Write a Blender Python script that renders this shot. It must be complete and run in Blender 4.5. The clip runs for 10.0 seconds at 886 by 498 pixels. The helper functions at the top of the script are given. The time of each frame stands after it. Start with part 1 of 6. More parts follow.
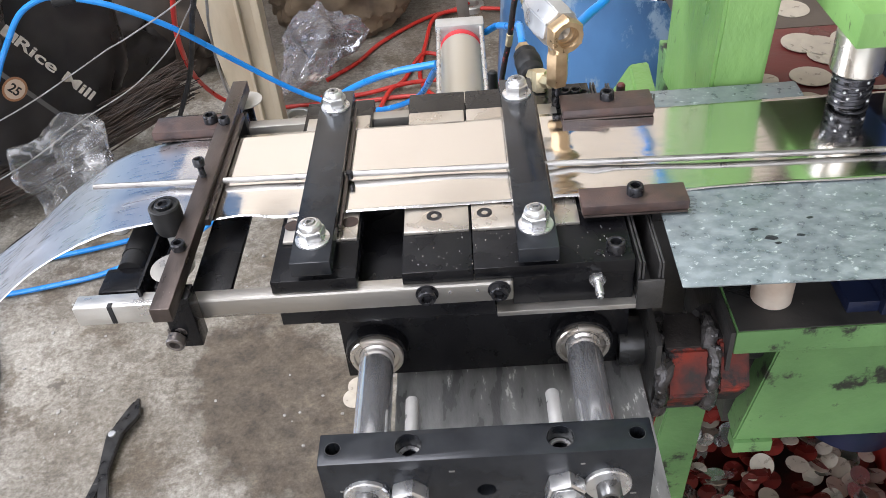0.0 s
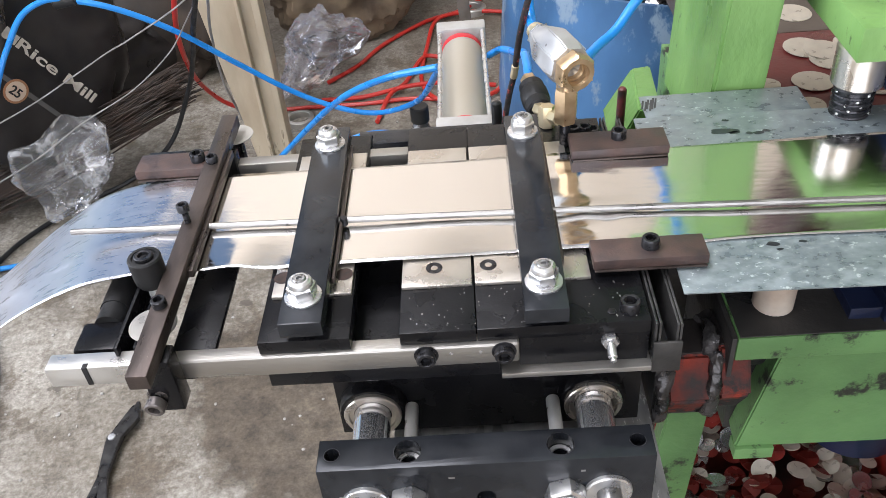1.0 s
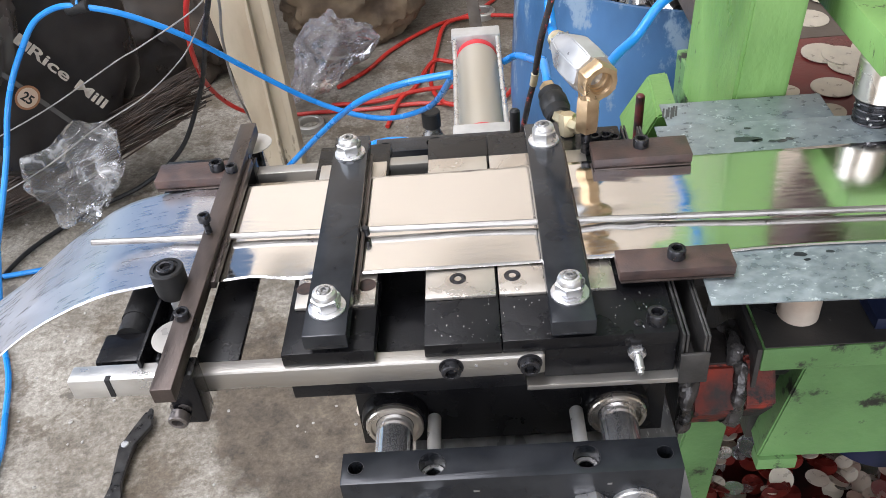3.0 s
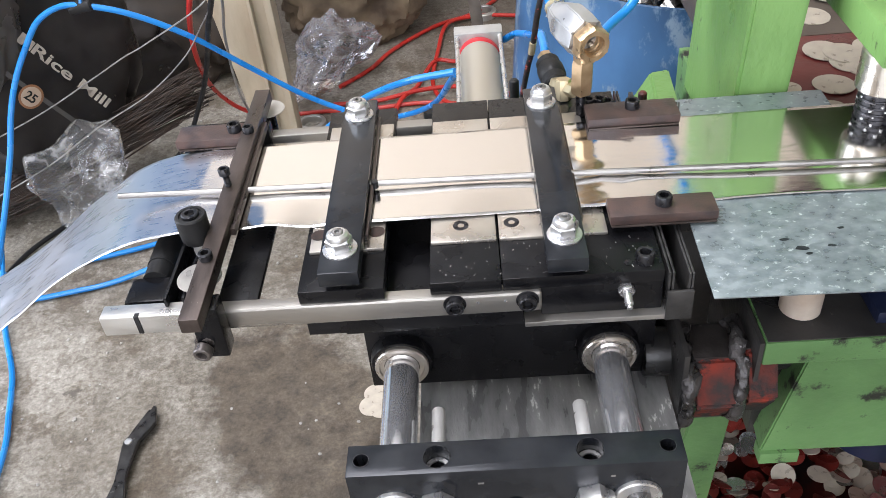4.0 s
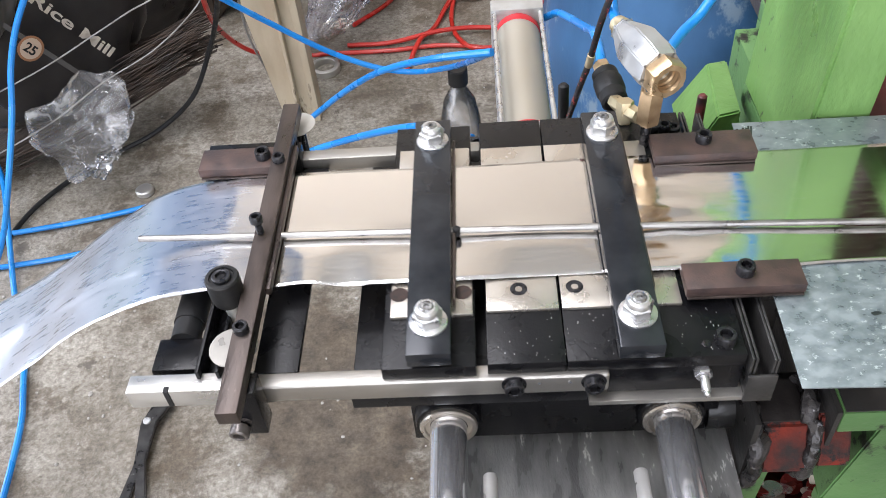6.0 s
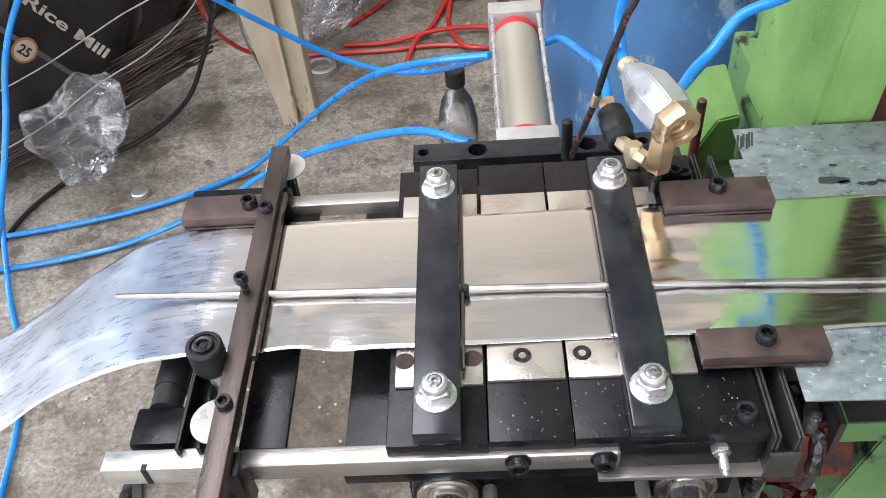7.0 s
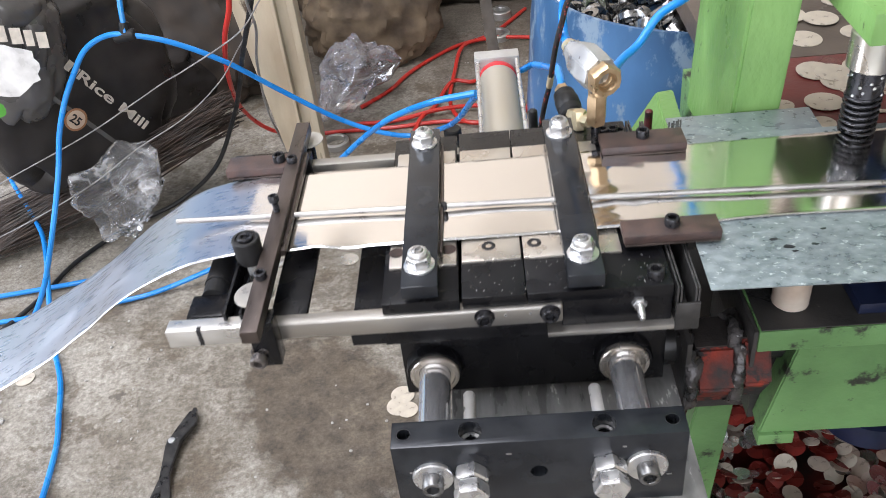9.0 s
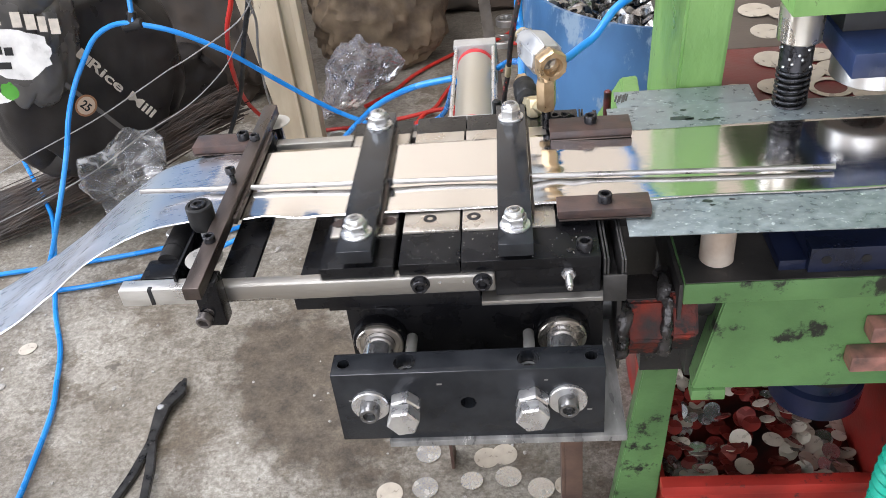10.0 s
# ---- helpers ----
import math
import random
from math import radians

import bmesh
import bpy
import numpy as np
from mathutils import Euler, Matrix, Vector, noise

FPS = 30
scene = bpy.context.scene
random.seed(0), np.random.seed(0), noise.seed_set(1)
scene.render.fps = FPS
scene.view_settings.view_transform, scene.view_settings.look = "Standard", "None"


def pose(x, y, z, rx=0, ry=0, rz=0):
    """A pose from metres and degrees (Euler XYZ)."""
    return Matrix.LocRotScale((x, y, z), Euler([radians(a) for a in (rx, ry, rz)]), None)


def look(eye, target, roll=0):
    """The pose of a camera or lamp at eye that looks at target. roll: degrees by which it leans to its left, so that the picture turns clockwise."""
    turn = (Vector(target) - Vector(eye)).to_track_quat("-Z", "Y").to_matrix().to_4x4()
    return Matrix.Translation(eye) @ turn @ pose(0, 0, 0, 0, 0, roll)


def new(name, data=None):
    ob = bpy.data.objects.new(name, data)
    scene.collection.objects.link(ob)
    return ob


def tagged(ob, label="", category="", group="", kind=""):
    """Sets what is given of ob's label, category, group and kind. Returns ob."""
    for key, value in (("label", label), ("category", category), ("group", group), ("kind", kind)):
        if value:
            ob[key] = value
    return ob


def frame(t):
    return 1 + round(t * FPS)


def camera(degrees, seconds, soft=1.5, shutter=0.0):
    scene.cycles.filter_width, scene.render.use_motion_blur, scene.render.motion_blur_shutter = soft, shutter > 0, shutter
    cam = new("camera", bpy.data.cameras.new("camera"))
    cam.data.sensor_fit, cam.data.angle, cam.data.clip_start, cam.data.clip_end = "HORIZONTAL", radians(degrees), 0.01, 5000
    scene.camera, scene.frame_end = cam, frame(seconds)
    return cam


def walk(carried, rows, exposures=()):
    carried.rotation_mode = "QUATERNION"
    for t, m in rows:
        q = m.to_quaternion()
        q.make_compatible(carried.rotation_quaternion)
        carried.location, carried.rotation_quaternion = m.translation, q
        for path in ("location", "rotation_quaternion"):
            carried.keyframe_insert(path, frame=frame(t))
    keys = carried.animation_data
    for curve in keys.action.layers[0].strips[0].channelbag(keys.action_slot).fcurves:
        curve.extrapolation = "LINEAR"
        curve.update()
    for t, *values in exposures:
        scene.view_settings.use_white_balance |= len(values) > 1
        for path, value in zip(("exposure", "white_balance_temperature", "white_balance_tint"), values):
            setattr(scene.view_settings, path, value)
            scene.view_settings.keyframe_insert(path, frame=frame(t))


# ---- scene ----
cam = camera(54.15, 10.0, 0.65, 0.25)
PATH = [
    (0.0, 0.0063, -0.3575, 0.9596, -0.399, -39.590, 4.420),
    (0.5, 0.0078, -0.3579, 0.9611, -0.322, -39.565, 4.436),
    (1.0, 0.0071, -0.3541, 0.9598, -0.234, -39.453, 4.362),
    (1.5, 0.0063, -0.3497, 0.9606, -0.201, -39.464, 4.428),
    (2.0, 0.0014, -0.3463, 0.9605, -0.083, -39.358, 4.451),
    (2.5, -0.0029, -0.3451, 0.9630, -0.105, -39.328, 4.552),
    (4.0, -0.0085, -0.3532, 0.9616, -0.058, -39.212, 4.656),
    (4.5, -0.0067, -0.3527, 0.9625, 0.701, -39.778, 3.741),
    (5.0, -0.0155, -0.3372, 0.9802, 0.742, -42.317, 3.833),
    (5.5, -0.0409, -0.2680, 1.0040, 0.584, -45.072, 4.141),
    (7.0, -0.0437, -0.2300, 1.0098, 0.111, -45.941, 4.151),
    (7.5, -0.0333, -0.2579, 1.0095, 0.051, -45.277, 4.284),
    (8.0, -0.0297, -0.3154, 1.0108, -0.107, -42.336, 5.062),
    (8.5, -0.0414, -0.3773, 1.0042, -0.513, -39.470, 5.430),
    (9.0, -0.0189, -0.4267, 1.0057, 0.309, -37.999, 5.505),
    (9.5, 0.0319, -0.4842, 0.9834, 1.891, -36.925, 5.343),
    (10.0, 0.0492, -0.5060, 0.9845, 2.546, -36.380, 5.295),
]
walk(cam, [(t, pose(x, y, z, 90 + pitch, roll, yaw)) for t, x, y, z, yaw, pitch, roll in PATH])

# ---- daylight ----
world = bpy.data.worlds.new("world")
scene.world = world
world.use_nodes = True
wn = world.node_tree
sky = wn.nodes.new("ShaderNodeTexSky")
sky.sky_type, sky.sun_disc = "NISHITA", False
sky.sun_elevation, sky.sun_rotation = radians(48), radians(200)
wn.nodes["Background"].inputs["Strength"].default_value = 0.14
wn.links.new(sky.outputs["Color"], wn.nodes["Background"].inputs["Color"])

sun_data = bpy.data.lights.new("sun", "SUN")
sun_data.energy, sun_data.angle, sun_data.color = 1.4, radians(12), (1.0, 0.96, 0.9)
sun = new("sun", sun_data)
sun.matrix_world = look((-3, -5, 8), (0, 0, 0))


def opening_lamp(name, where, target, wide, high, watts, color):
    data = bpy.data.lights.new(name, "AREA")
    data.shape, data.size, data.size_y, data.energy, data.color = "RECTANGLE", wide, high, watts, color
    lamp = new(name, data)
    lamp.matrix_world = look(where, target)
    return lamp


# the open shutter behind the camera, the doorway on the left and an added overhead fill
opening_lamp("shutter_light", (-0.4, -2.95, 1.75), (-0.4, 0, 1.2), 3.2, 2.3, 95, (0.935, 0.93, 1.0))
opening_lamp("doorway_light", (-2.95, 0.3, 1.6), (0, 0.3, 1.0), 2.4, 2.3, 108, (0.885, 0.915, 1.0))
# fill lamp added below the closed roof to brighten from above
opening_lamp("overhead_fill", (-0.9, 0.2, 3.28), (-0.9, 0.2, 0), 1.2, 2.6, 106, (0.95, 0.935, 1.0))
scene.view_settings.exposure = 0.05

# ---- materials ----
MATS = {}


def surf(name, c1, c2=None, rough=0.5, metal=0.0, scale=20.0, bump=0.1, fine=300.0, speck=None, stretch=(1, 1, 1), rvar=0.15, spec=0.5, coat=0.0):
    """Two-scale mottled surface in metres: large patches mix c1 and c2, fine grain moves roughness and relief."""
    if name in MATS:
        return MATS[name]
    m = bpy.data.materials.new(name)
    m.use_nodes = True
    n, l = m.node_tree.nodes, m.node_tree.links
    b = n["Principled BSDF"]
    tc, mp = n.new("ShaderNodeTexCoord"), n.new("ShaderNodeMapping")
    mp.inputs["Scale"].default_value = stretch
    l.new(tc.outputs["Object"], mp.inputs["Vector"])
    big, small = n.new("ShaderNodeTexNoise"), n.new("ShaderNodeTexNoise")
    big.inputs["Scale"].default_value, small.inputs["Scale"].default_value = scale, fine
    big.inputs["Detail"].default_value, small.inputs["Detail"].default_value = 6, 3
    for x in (big, small):
        l.new(mp.outputs["Vector"], x.inputs["Vector"])
    ramp = n.new("ShaderNodeValToRGB")
    c2 = c2 or tuple(v * 0.75 for v in c1)
    ramp.color_ramp.elements[0].position, ramp.color_ramp.elements[1].position = 0.36, 0.64
    ramp.color_ramp.elements[0].color, ramp.color_ramp.elements[1].color = (*c2, 1), (*c1, 1)
    l.new(big.outputs["Fac"], ramp.inputs["Fac"])
    col = ramp.outputs["Color"]
    if speck:
        sr, mix = n.new("ShaderNodeValToRGB"), n.new("ShaderNodeMixRGB")
        sn = n.new("ShaderNodeTexNoise")
        sn.inputs["Scale"].default_value, sn.inputs["Detail"].default_value, sn.inputs["Roughness"].default_value = speck[1], 8, 0.7
        l.new(mp.outputs["Vector"], sn.inputs["Vector"])
        sr.color_ramp.elements[0].position, sr.color_ramp.elements[1].position = speck[2], speck[2] + 0.06
        l.new(sn.outputs["Fac"], sr.inputs["Fac"])
        l.new(sr.outputs["Color"], mix.inputs["Fac"])
        l.new(col, mix.inputs["Color1"])
        mix.inputs["Color2"].default_value = (*speck[0], 1)
        col = mix.outputs["Color"]
    l.new(col, b.inputs["Base Color"])
    mr = n.new("ShaderNodeMapRange")
    mr.inputs["To Min"].default_value, mr.inputs["To Max"].default_value = max(rough - rvar, 0.03), min(rough + rvar, 1.0)
    mr.inputs["From Min"].default_value, mr.inputs["From Max"].default_value = 0.3, 0.7
    l.new(big.outputs["Fac"], mr.inputs["Value"])
    l.new(mr.outputs["Result"], b.inputs["Roughness"])
    b.inputs["Metallic"].default_value = metal
    b.inputs["Specular IOR Level"].default_value = spec
    b.inputs["Coat Weight"].default_value = coat
    bp = n.new("ShaderNodeBump")
    bp.inputs["Strength"].default_value, bp.inputs["Distance"].default_value = bump, 0.001
    l.new(small.outputs["Fac"], bp.inputs["Height"])
    l.new(bp.outputs["Normal"], b.inputs["Normal"])
    MATS[name] = m
    return m


def clear_film(name, tint, rough, low, high, scale=26.0):
    """Thin polythene: see-through, with glossy facets and thin milky lines painted as crease highlights."""
    m = bpy.data.materials.new(name)
    m.use_nodes = True
    n, l = m.node_tree.nodes, m.node_tree.links
    b = n["Principled BSDF"]
    b.inputs["Base Color"].default_value = (*tint, 1)
    b.inputs["Roughness"].default_value = rough
    tc, warp, cell = n.new("ShaderNodeTexCoord"), n.new("ShaderNodeTexNoise"), n.new("ShaderNodeTexVoronoi")
    l.new(tc.outputs["Object"], warp.inputs["Vector"])
    warp.inputs["Scale"].default_value, warp.inputs["Detail"].default_value = scale, 4
    add_v = n.new("ShaderNodeMixRGB")
    add_v.blend_type = "LINEAR_LIGHT"
    add_v.inputs["Fac"].default_value = 0.06
    l.new(tc.outputs["Object"], add_v.inputs["Color1"])
    l.new(warp.outputs["Color"], add_v.inputs["Color2"])
    cell.feature = "DISTANCE_TO_EDGE"
    cell.inputs["Scale"].default_value = scale
    l.new(add_v.outputs["Color"], cell.inputs["Vector"])
    line_r, mask_r = n.new("ShaderNodeValToRGB"), n.new("ShaderNodeValToRGB")
    line_r.color_ramp.elements[0].position, line_r.color_ramp.elements[1].position = 0.0, 0.12
    line_r.color_ramp.elements[0].color, line_r.color_ramp.elements[1].color = (1, 1, 1, 1), (0, 0, 0, 1)
    l.new(cell.outputs["Distance"], line_r.inputs["Fac"])
    mask_r.color_ramp.elements[0].position, mask_r.color_ramp.elements[1].position = 0.42, 0.62
    l.new(warp.outputs["Fac"], mask_r.inputs["Fac"])
    mul = n.new("ShaderNodeMath")
    mul.operation = "MULTIPLY"
    l.new(line_r.outputs["Color"], mul.inputs[0])
    l.new(mask_r.outputs["Color"], mul.inputs[1])
    fac = n.new("ShaderNodeMapRange")
    fac.inputs["To Min"].default_value, fac.inputs["To Max"].default_value = low, high
    l.new(mul.outputs["Value"], fac.inputs["Value"])
    bp = n.new("ShaderNodeBump")
    bp.inputs["Strength"].default_value, bp.inputs["Distance"].default_value = 0.12, 0.003
    l.new(warp.outputs["Fac"], bp.inputs["Height"])
    l.new(bp.outputs["Normal"], b.inputs["Normal"])
    tr, gl, add, mix = n.new("ShaderNodeBsdfTransparent"), n.new("ShaderNodeBsdfGlossy"), n.new("ShaderNodeMixShader"), n.new("ShaderNodeMixShader")
    tr.inputs["Color"].default_value = (0.93, 0.93, 0.94, 1)
    gl.inputs["Roughness"].default_value = 0.11
    l.new(bp.outputs["Normal"], gl.inputs["Normal"])
    fr = n.new("ShaderNodeFresnel")
    fr.inputs["IOR"].default_value = 1.38
    l.new(bp.outputs["Normal"], fr.inputs["Normal"])
    l.new(fac.outputs["Result"], mix.inputs["Fac"])
    l.new(tr.outputs["BSDF"], mix.inputs[1])
    l.new(b.outputs["BSDF"], mix.inputs[2])
    l.new(fr.outputs["Fac"], add.inputs["Fac"])
    l.new(mix.outputs["Shader"], add.inputs[1])
    l.new(gl.outputs["BSDF"], add.inputs[2])
    l.new(add.outputs["Shader"], n["Material Output"].inputs["Surface"])
    return m


BLACK = surf("blackened_steel", (0.010, 0.010, 0.011), (0.005, 0.005, 0.006), 0.27, 0.0, 30, 0.12, 500, ((0.16, 0.15, 0.14), 260, 0.71), spec=0.22, rvar=0.10)
BLACK_CLEAN = surf("black_oxide_plate", (0.030, 0.033, 0.038), (0.017, 0.019, 0.023), 0.20, 0.30, 45, 0.05, 700, ((0.22, 0.22, 0.23), 420, 0.715), spec=0.42, rvar=0.07)
SCREW = surf("black_oxide_screw", (0.05, 0.05, 0.055), (0.03, 0.03, 0.033), 0.32, 0.7, 200, 0.1, 900)
GROUND = surf("ground_steel", (0.62, 0.61, 0.59), (0.50, 0.49, 0.47), 0.42, 0.9, 12, 0.15, 600, stretch=(0.25, 1.5, 1.5))
BAR_STEEL = surf("flat_bar_steel", (0.50, 0.49, 0.46), (0.36, 0.34, 0.31), 0.40, 0.85, 14, 0.2, 700, ((0.16, 0.13, 0.10), 120, 0.68), stretch=(0.2, 1.5, 1.5))
INSERT = surf("tool_steel_insert", (0.62, 0.58, 0.52), (0.52, 0.48, 0.43), 0.3, 0.85, 40, 0.1, 600)
CHROME = surf("hard_chrome", (0.84, 0.85, 0.88), (0.78, 0.79, 0.82), 0.15, 0.86, 30, 0.0, 500, rvar=0.03)
ZINC = surf("zinc_plated", (0.72, 0.72, 0.71), (0.58, 0.58, 0.59), 0.31, 0.85, 90, 0.05, 900)
BROWN = surf("browned_steel", (0.10, 0.062, 0.052), (0.055, 0.040, 0.038), 0.45, 0.25, 60, 0.25, 500, ((0.17, 0.11, 0.09), 200, 0.66))
DARK_BAR = surf("dark_mill_steel", (0.105, 0.082, 0.072), (0.050, 0.040, 0.036), 0.36, 0.6, 50, 0.2, 500, ((0.42, 0.39, 0.35), 90, 0.67), stretch=(1, 0.3, 1))
GALV = surf("galvanised_sheet", (0.275, 0.320, 0.330), (0.185, 0.222, 0.235), 0.37, 0.5, 110, 0.08, 500, ((0.52, 0.58, 0.59), 170, 0.59), stretch=(0.9, 1.2, 1))
GREEN = surf("green_machine_paint", (0.185, 0.345, 0.105), (0.125, 0.255, 0.07), 0.42, 0.0, 16, 0.8, 130, ((0.035, 0.05, 0.02), 55, 0.625), stretch=(1, 1, 0.55))
# darker green copy: low front light and under-bed shade painted in, plus oil
GREEN_DARK = surf("green_paint_oily_shaded", (0.125, 0.255, 0.090), (0.070, 0.150, 0.053), 0.42, 0.0, 9, 0.6, 140, ((0.014, 0.016, 0.012), 20, 0.555))
OILY = surf("oily_steel_bed", (0.055, 0.052, 0.050), (0.020, 0.020, 0.020), 0.38, 0.3, 12, 0.4, 200, ((0.18, 0.16, 0.14), 60, 0.66))
RED_PAINT = surf("red_bed_paint", (0.17, 0.016, 0.014), (0.10, 0.012, 0.012), 0.4, 0.0, 14, 0.25, 200)
RED_BIN = surf("red_bin_paint", (0.36, 0.024, 0.016), (0.16, 0.014, 0.011), 0.45, 0.0, 12, 0.3, 200, ((0.03, 0.02, 0.018), 22, 0.60))
ORANGE_NUT = surf("orange_red_scorched", (0.24, 0.030, 0.016), (0.022, 0.018, 0.017), 0.68, 0.0, 30, 0.7, 220, ((0.018, 0.017, 0.017), 26, 0.475), spec=0.2)
WELD = surf("burnt_weld", (0.075, 0.07, 0.07), (0.02, 0.019, 0.018), 0.32, 0.5, 70, 0.9, 260, ((0.42, 0.41, 0.42), 80, 0.62))
BOLSTER = surf("dark_blue_oily_paint", (0.010, 0.016, 0.048), (0.006, 0.009, 0.022), 0.36, 0.0, 20, 0.2, 200, ((0.16, 0.17, 0.20), 60, 0.70))
NAVY = surf("blue_die_paint", (0.018, 0.034, 0.105), (0.012, 0.022, 0.06), 0.4, 0.0, 20, 0.2, 200, ((0.30, 0.32, 0.38), 60, 0.72))
CREAM = surf("cream_blank", (0.62, 0.56, 0.46), (0.52, 0.46, 0.38), 0.35, 0.2, 60, 0.08, 400)
BRASS = surf("brass", (0.60, 0.44, 0.27), (0.47, 0.33, 0.19), 0.38, 0.85, 90, 0.08, 600)
PALE_BRASS = surf("pale_brass", (0.72, 0.62, 0.42), (0.62, 0.51, 0.32), 0.36, 0.85, 80)
NICKEL = surf("nickel_body", (0.56, 0.57, 0.575), (0.47, 0.475, 0.485), 0.36, 0.7, 60, 0.08, 500)
BLUE_TUBE = surf("blue_polyurethane_tube", (0.012, 0.24, 0.68), (0.010, 0.19, 0.58), 0.28, 0.0, 12, 0.03, 200, spec=0.6)
RED_TUBE = surf("red_tube", (0.55, 0.03, 0.02), (0.42, 0.022, 0.016), 0.35, 0.0, 12, 0.03, 200)
BLACK_RUBBER = surf("black_rubber", (0.018, 0.018, 0.019), (0.012, 0.012, 0.012), 0.5, 0.0, 60, 0.2, 400, spec=0.3)
GREY_WIRE = surf("grey_wire", (0.33, 0.32, 0.31), (0.22, 0.21, 0.20), 0.45, 0.3, 60, 0.2, 400)

# ---- mesh helpers ----


def part(name, bm, material, parent=None, label="", smooth=True):
    """Links a bmesh, built in the place's own metres, as one mesh object under a thing or part."""
    me = bpy.data.meshes.new(name)
    off = Vector((0, 0, 0))
    p = parent
    while p is not None:
        off += p.location
        p = p.parent
    bm.transform(Matrix.Translation(-off))
    bm.normal_update()
    bm.to_mesh(me)
    bm.free()
    me.materials.append(material)
    ob = new(name, me)
    if smooth:
        for f in me.polygons:
            f.use_smooth = True
        me.set_sharp_from_angle(angle=radians(32))
    if parent is not None:
        ob.parent = parent
    if label:
        tagged(ob, label)
    return ob


def thing(name, base, label, category, group="", kind=""):
    ob = new(name)
    ob.empty_display_size = 0.02
    ob.location = base
    return tagged(ob, label, category, group, kind)


def box(x0, x1, y0, y1, z0, z1, bevel=0.0008, bm=None, turn=None, seg=2):
    """A bevelled block; turn: a matrix about its own centre."""
    own = bmesh.new()
    bmesh.ops.create_cube(own, size=1)
    bmesh.ops.scale(own, vec=(x1 - x0, y1 - y0, z1 - z0), verts=own.verts)
    if bevel:
        bmesh.ops.bevel(own, geom=own.edges[:], offset=bevel, segments=seg, affect="EDGES", profile=0.6)
    if turn is not None:
        own.transform(turn)
    own.transform(Matrix.Translation(((x0 + x1) / 2, (y0 + y1) / 2, (z0 + z1) / 2)))
    return join(bm, own)


def join(bm, own):
    if bm is None:
        return own
    me = bpy.data.meshes.new("tmp")
    own.to_mesh(me)
    own.free()
    bm.from_mesh(me)
    bpy.data.meshes.remove(me)
    return bm


def axis_matrix(p0, p1):
    d = Vector(p1) - Vector(p0)
    return Matrix.Translation(p0) @ d.to_track_quat("Z", "Y").to_matrix().to_4x4(), d.length


def lathe(p0, p1, profile, seg=24, bm=None, spin=0.0):
    """A turned body along p0 to p1; profile: (radius, share of the length). Closed where the radius is 0."""
    own = bmesh.new()
    m, length = axis_matrix(p0, p1)
    rings = []
    for r, s in profile:
        rings.append([own.verts.new((max(r, 1e-5) * math.cos(2 * math.pi * i / seg + spin), max(r, 1e-5) * math.sin(2 * math.pi * i / seg + spin), s * length)) for i in range(seg)])
    for a, b in zip(rings, rings[1:]):
        for i in range(seg):
            own.faces.new((a[i], a[(i + 1) % seg], b[(i + 1) % seg], b[i]))
    bmesh.ops.remove_doubles(own, verts=own.verts, dist=3e-5)
    bmesh.ops.recalc_face_normals(own, faces=own.faces)
    own.transform(m)
    return join(bm, own)


def rod(p0, p1, r, seg=24, bm=None, bevel=0.0006):
    n = max((Vector(p1) - Vector(p0)).length, 1e-6)
    e = min(bevel / n, 0.3)
    return lathe(p0, p1, [(0, 0), (r - min(bevel, r * 0.4), 0), (r, e), (r, 1 - e), (r - min(bevel, r * 0.4), 1), (0, 1)], seg, bm)


def hexagon(p0, p1, flats, bm=None, spin=0.0):
    r = flats / math.sqrt(3)
    return lathe(p0, p1, [(0, 0), (r * 0.93, 0), (r, 0.12), (r, 0.86), (r * 0.9, 1), (0, 1)], 6, bm, spin)


def cap_screw(p, n, head_r, head_h, bm=None):
    """A socket cap screw's head standing at p along n, with its hexagon socket."""
    p, n = Vector(p), Vector(n)
    bm = lathe(p, p + n * head_h, [(0, 0), (head_r, 0), (head_r, 0.86), (head_r * 0.9, 1), (head_r * 0.62, 1), (head_r * 0.58, 0.97)], 20, bm)
    r = head_r * 0.56
    own = bmesh.new()
    m, length = axis_matrix(p, p + n * head_h)
    top = [own.verts.new((head_r * 0.6 * math.cos(math.pi * i / 3), head_r * 0.6 * math.sin(math.pi * i / 3), length * 0.985)) for i in range(6)]
    low = [own.verts.new((r * math.cos(math.pi * i / 3), r * math.sin(math.pi * i / 3), length * 0.4)) for i in range(6)]
    for i in range(6):
        own.faces.new((top[i], low[i], low[(i + 1) % 6], top[(i + 1) % 6]))
    own.faces.new(low)
    own.transform(m)
    return join(bm, own)


def glide(points, steps=8):
    """A smooth curve through points (Catmull-Rom)."""
    pts = [Vector(p) for p in points]
    pts = [2 * pts[0] - pts[1]] + pts + [2 * pts[-1] - pts[-2]]
    out = []
    for i in range(1, len(pts) - 2):
        a, b, c, d = pts[i - 1:i + 3]
        for k in range(steps):
            t = k / steps
            out.append(0.5 * ((2 * b) + (c - a) * t + (2 * a - 5 * b + 4 * c - d) * t * t + (3 * b - a - 3 * c + d) * t ** 3))
    out.append(pts[-2])
    return out


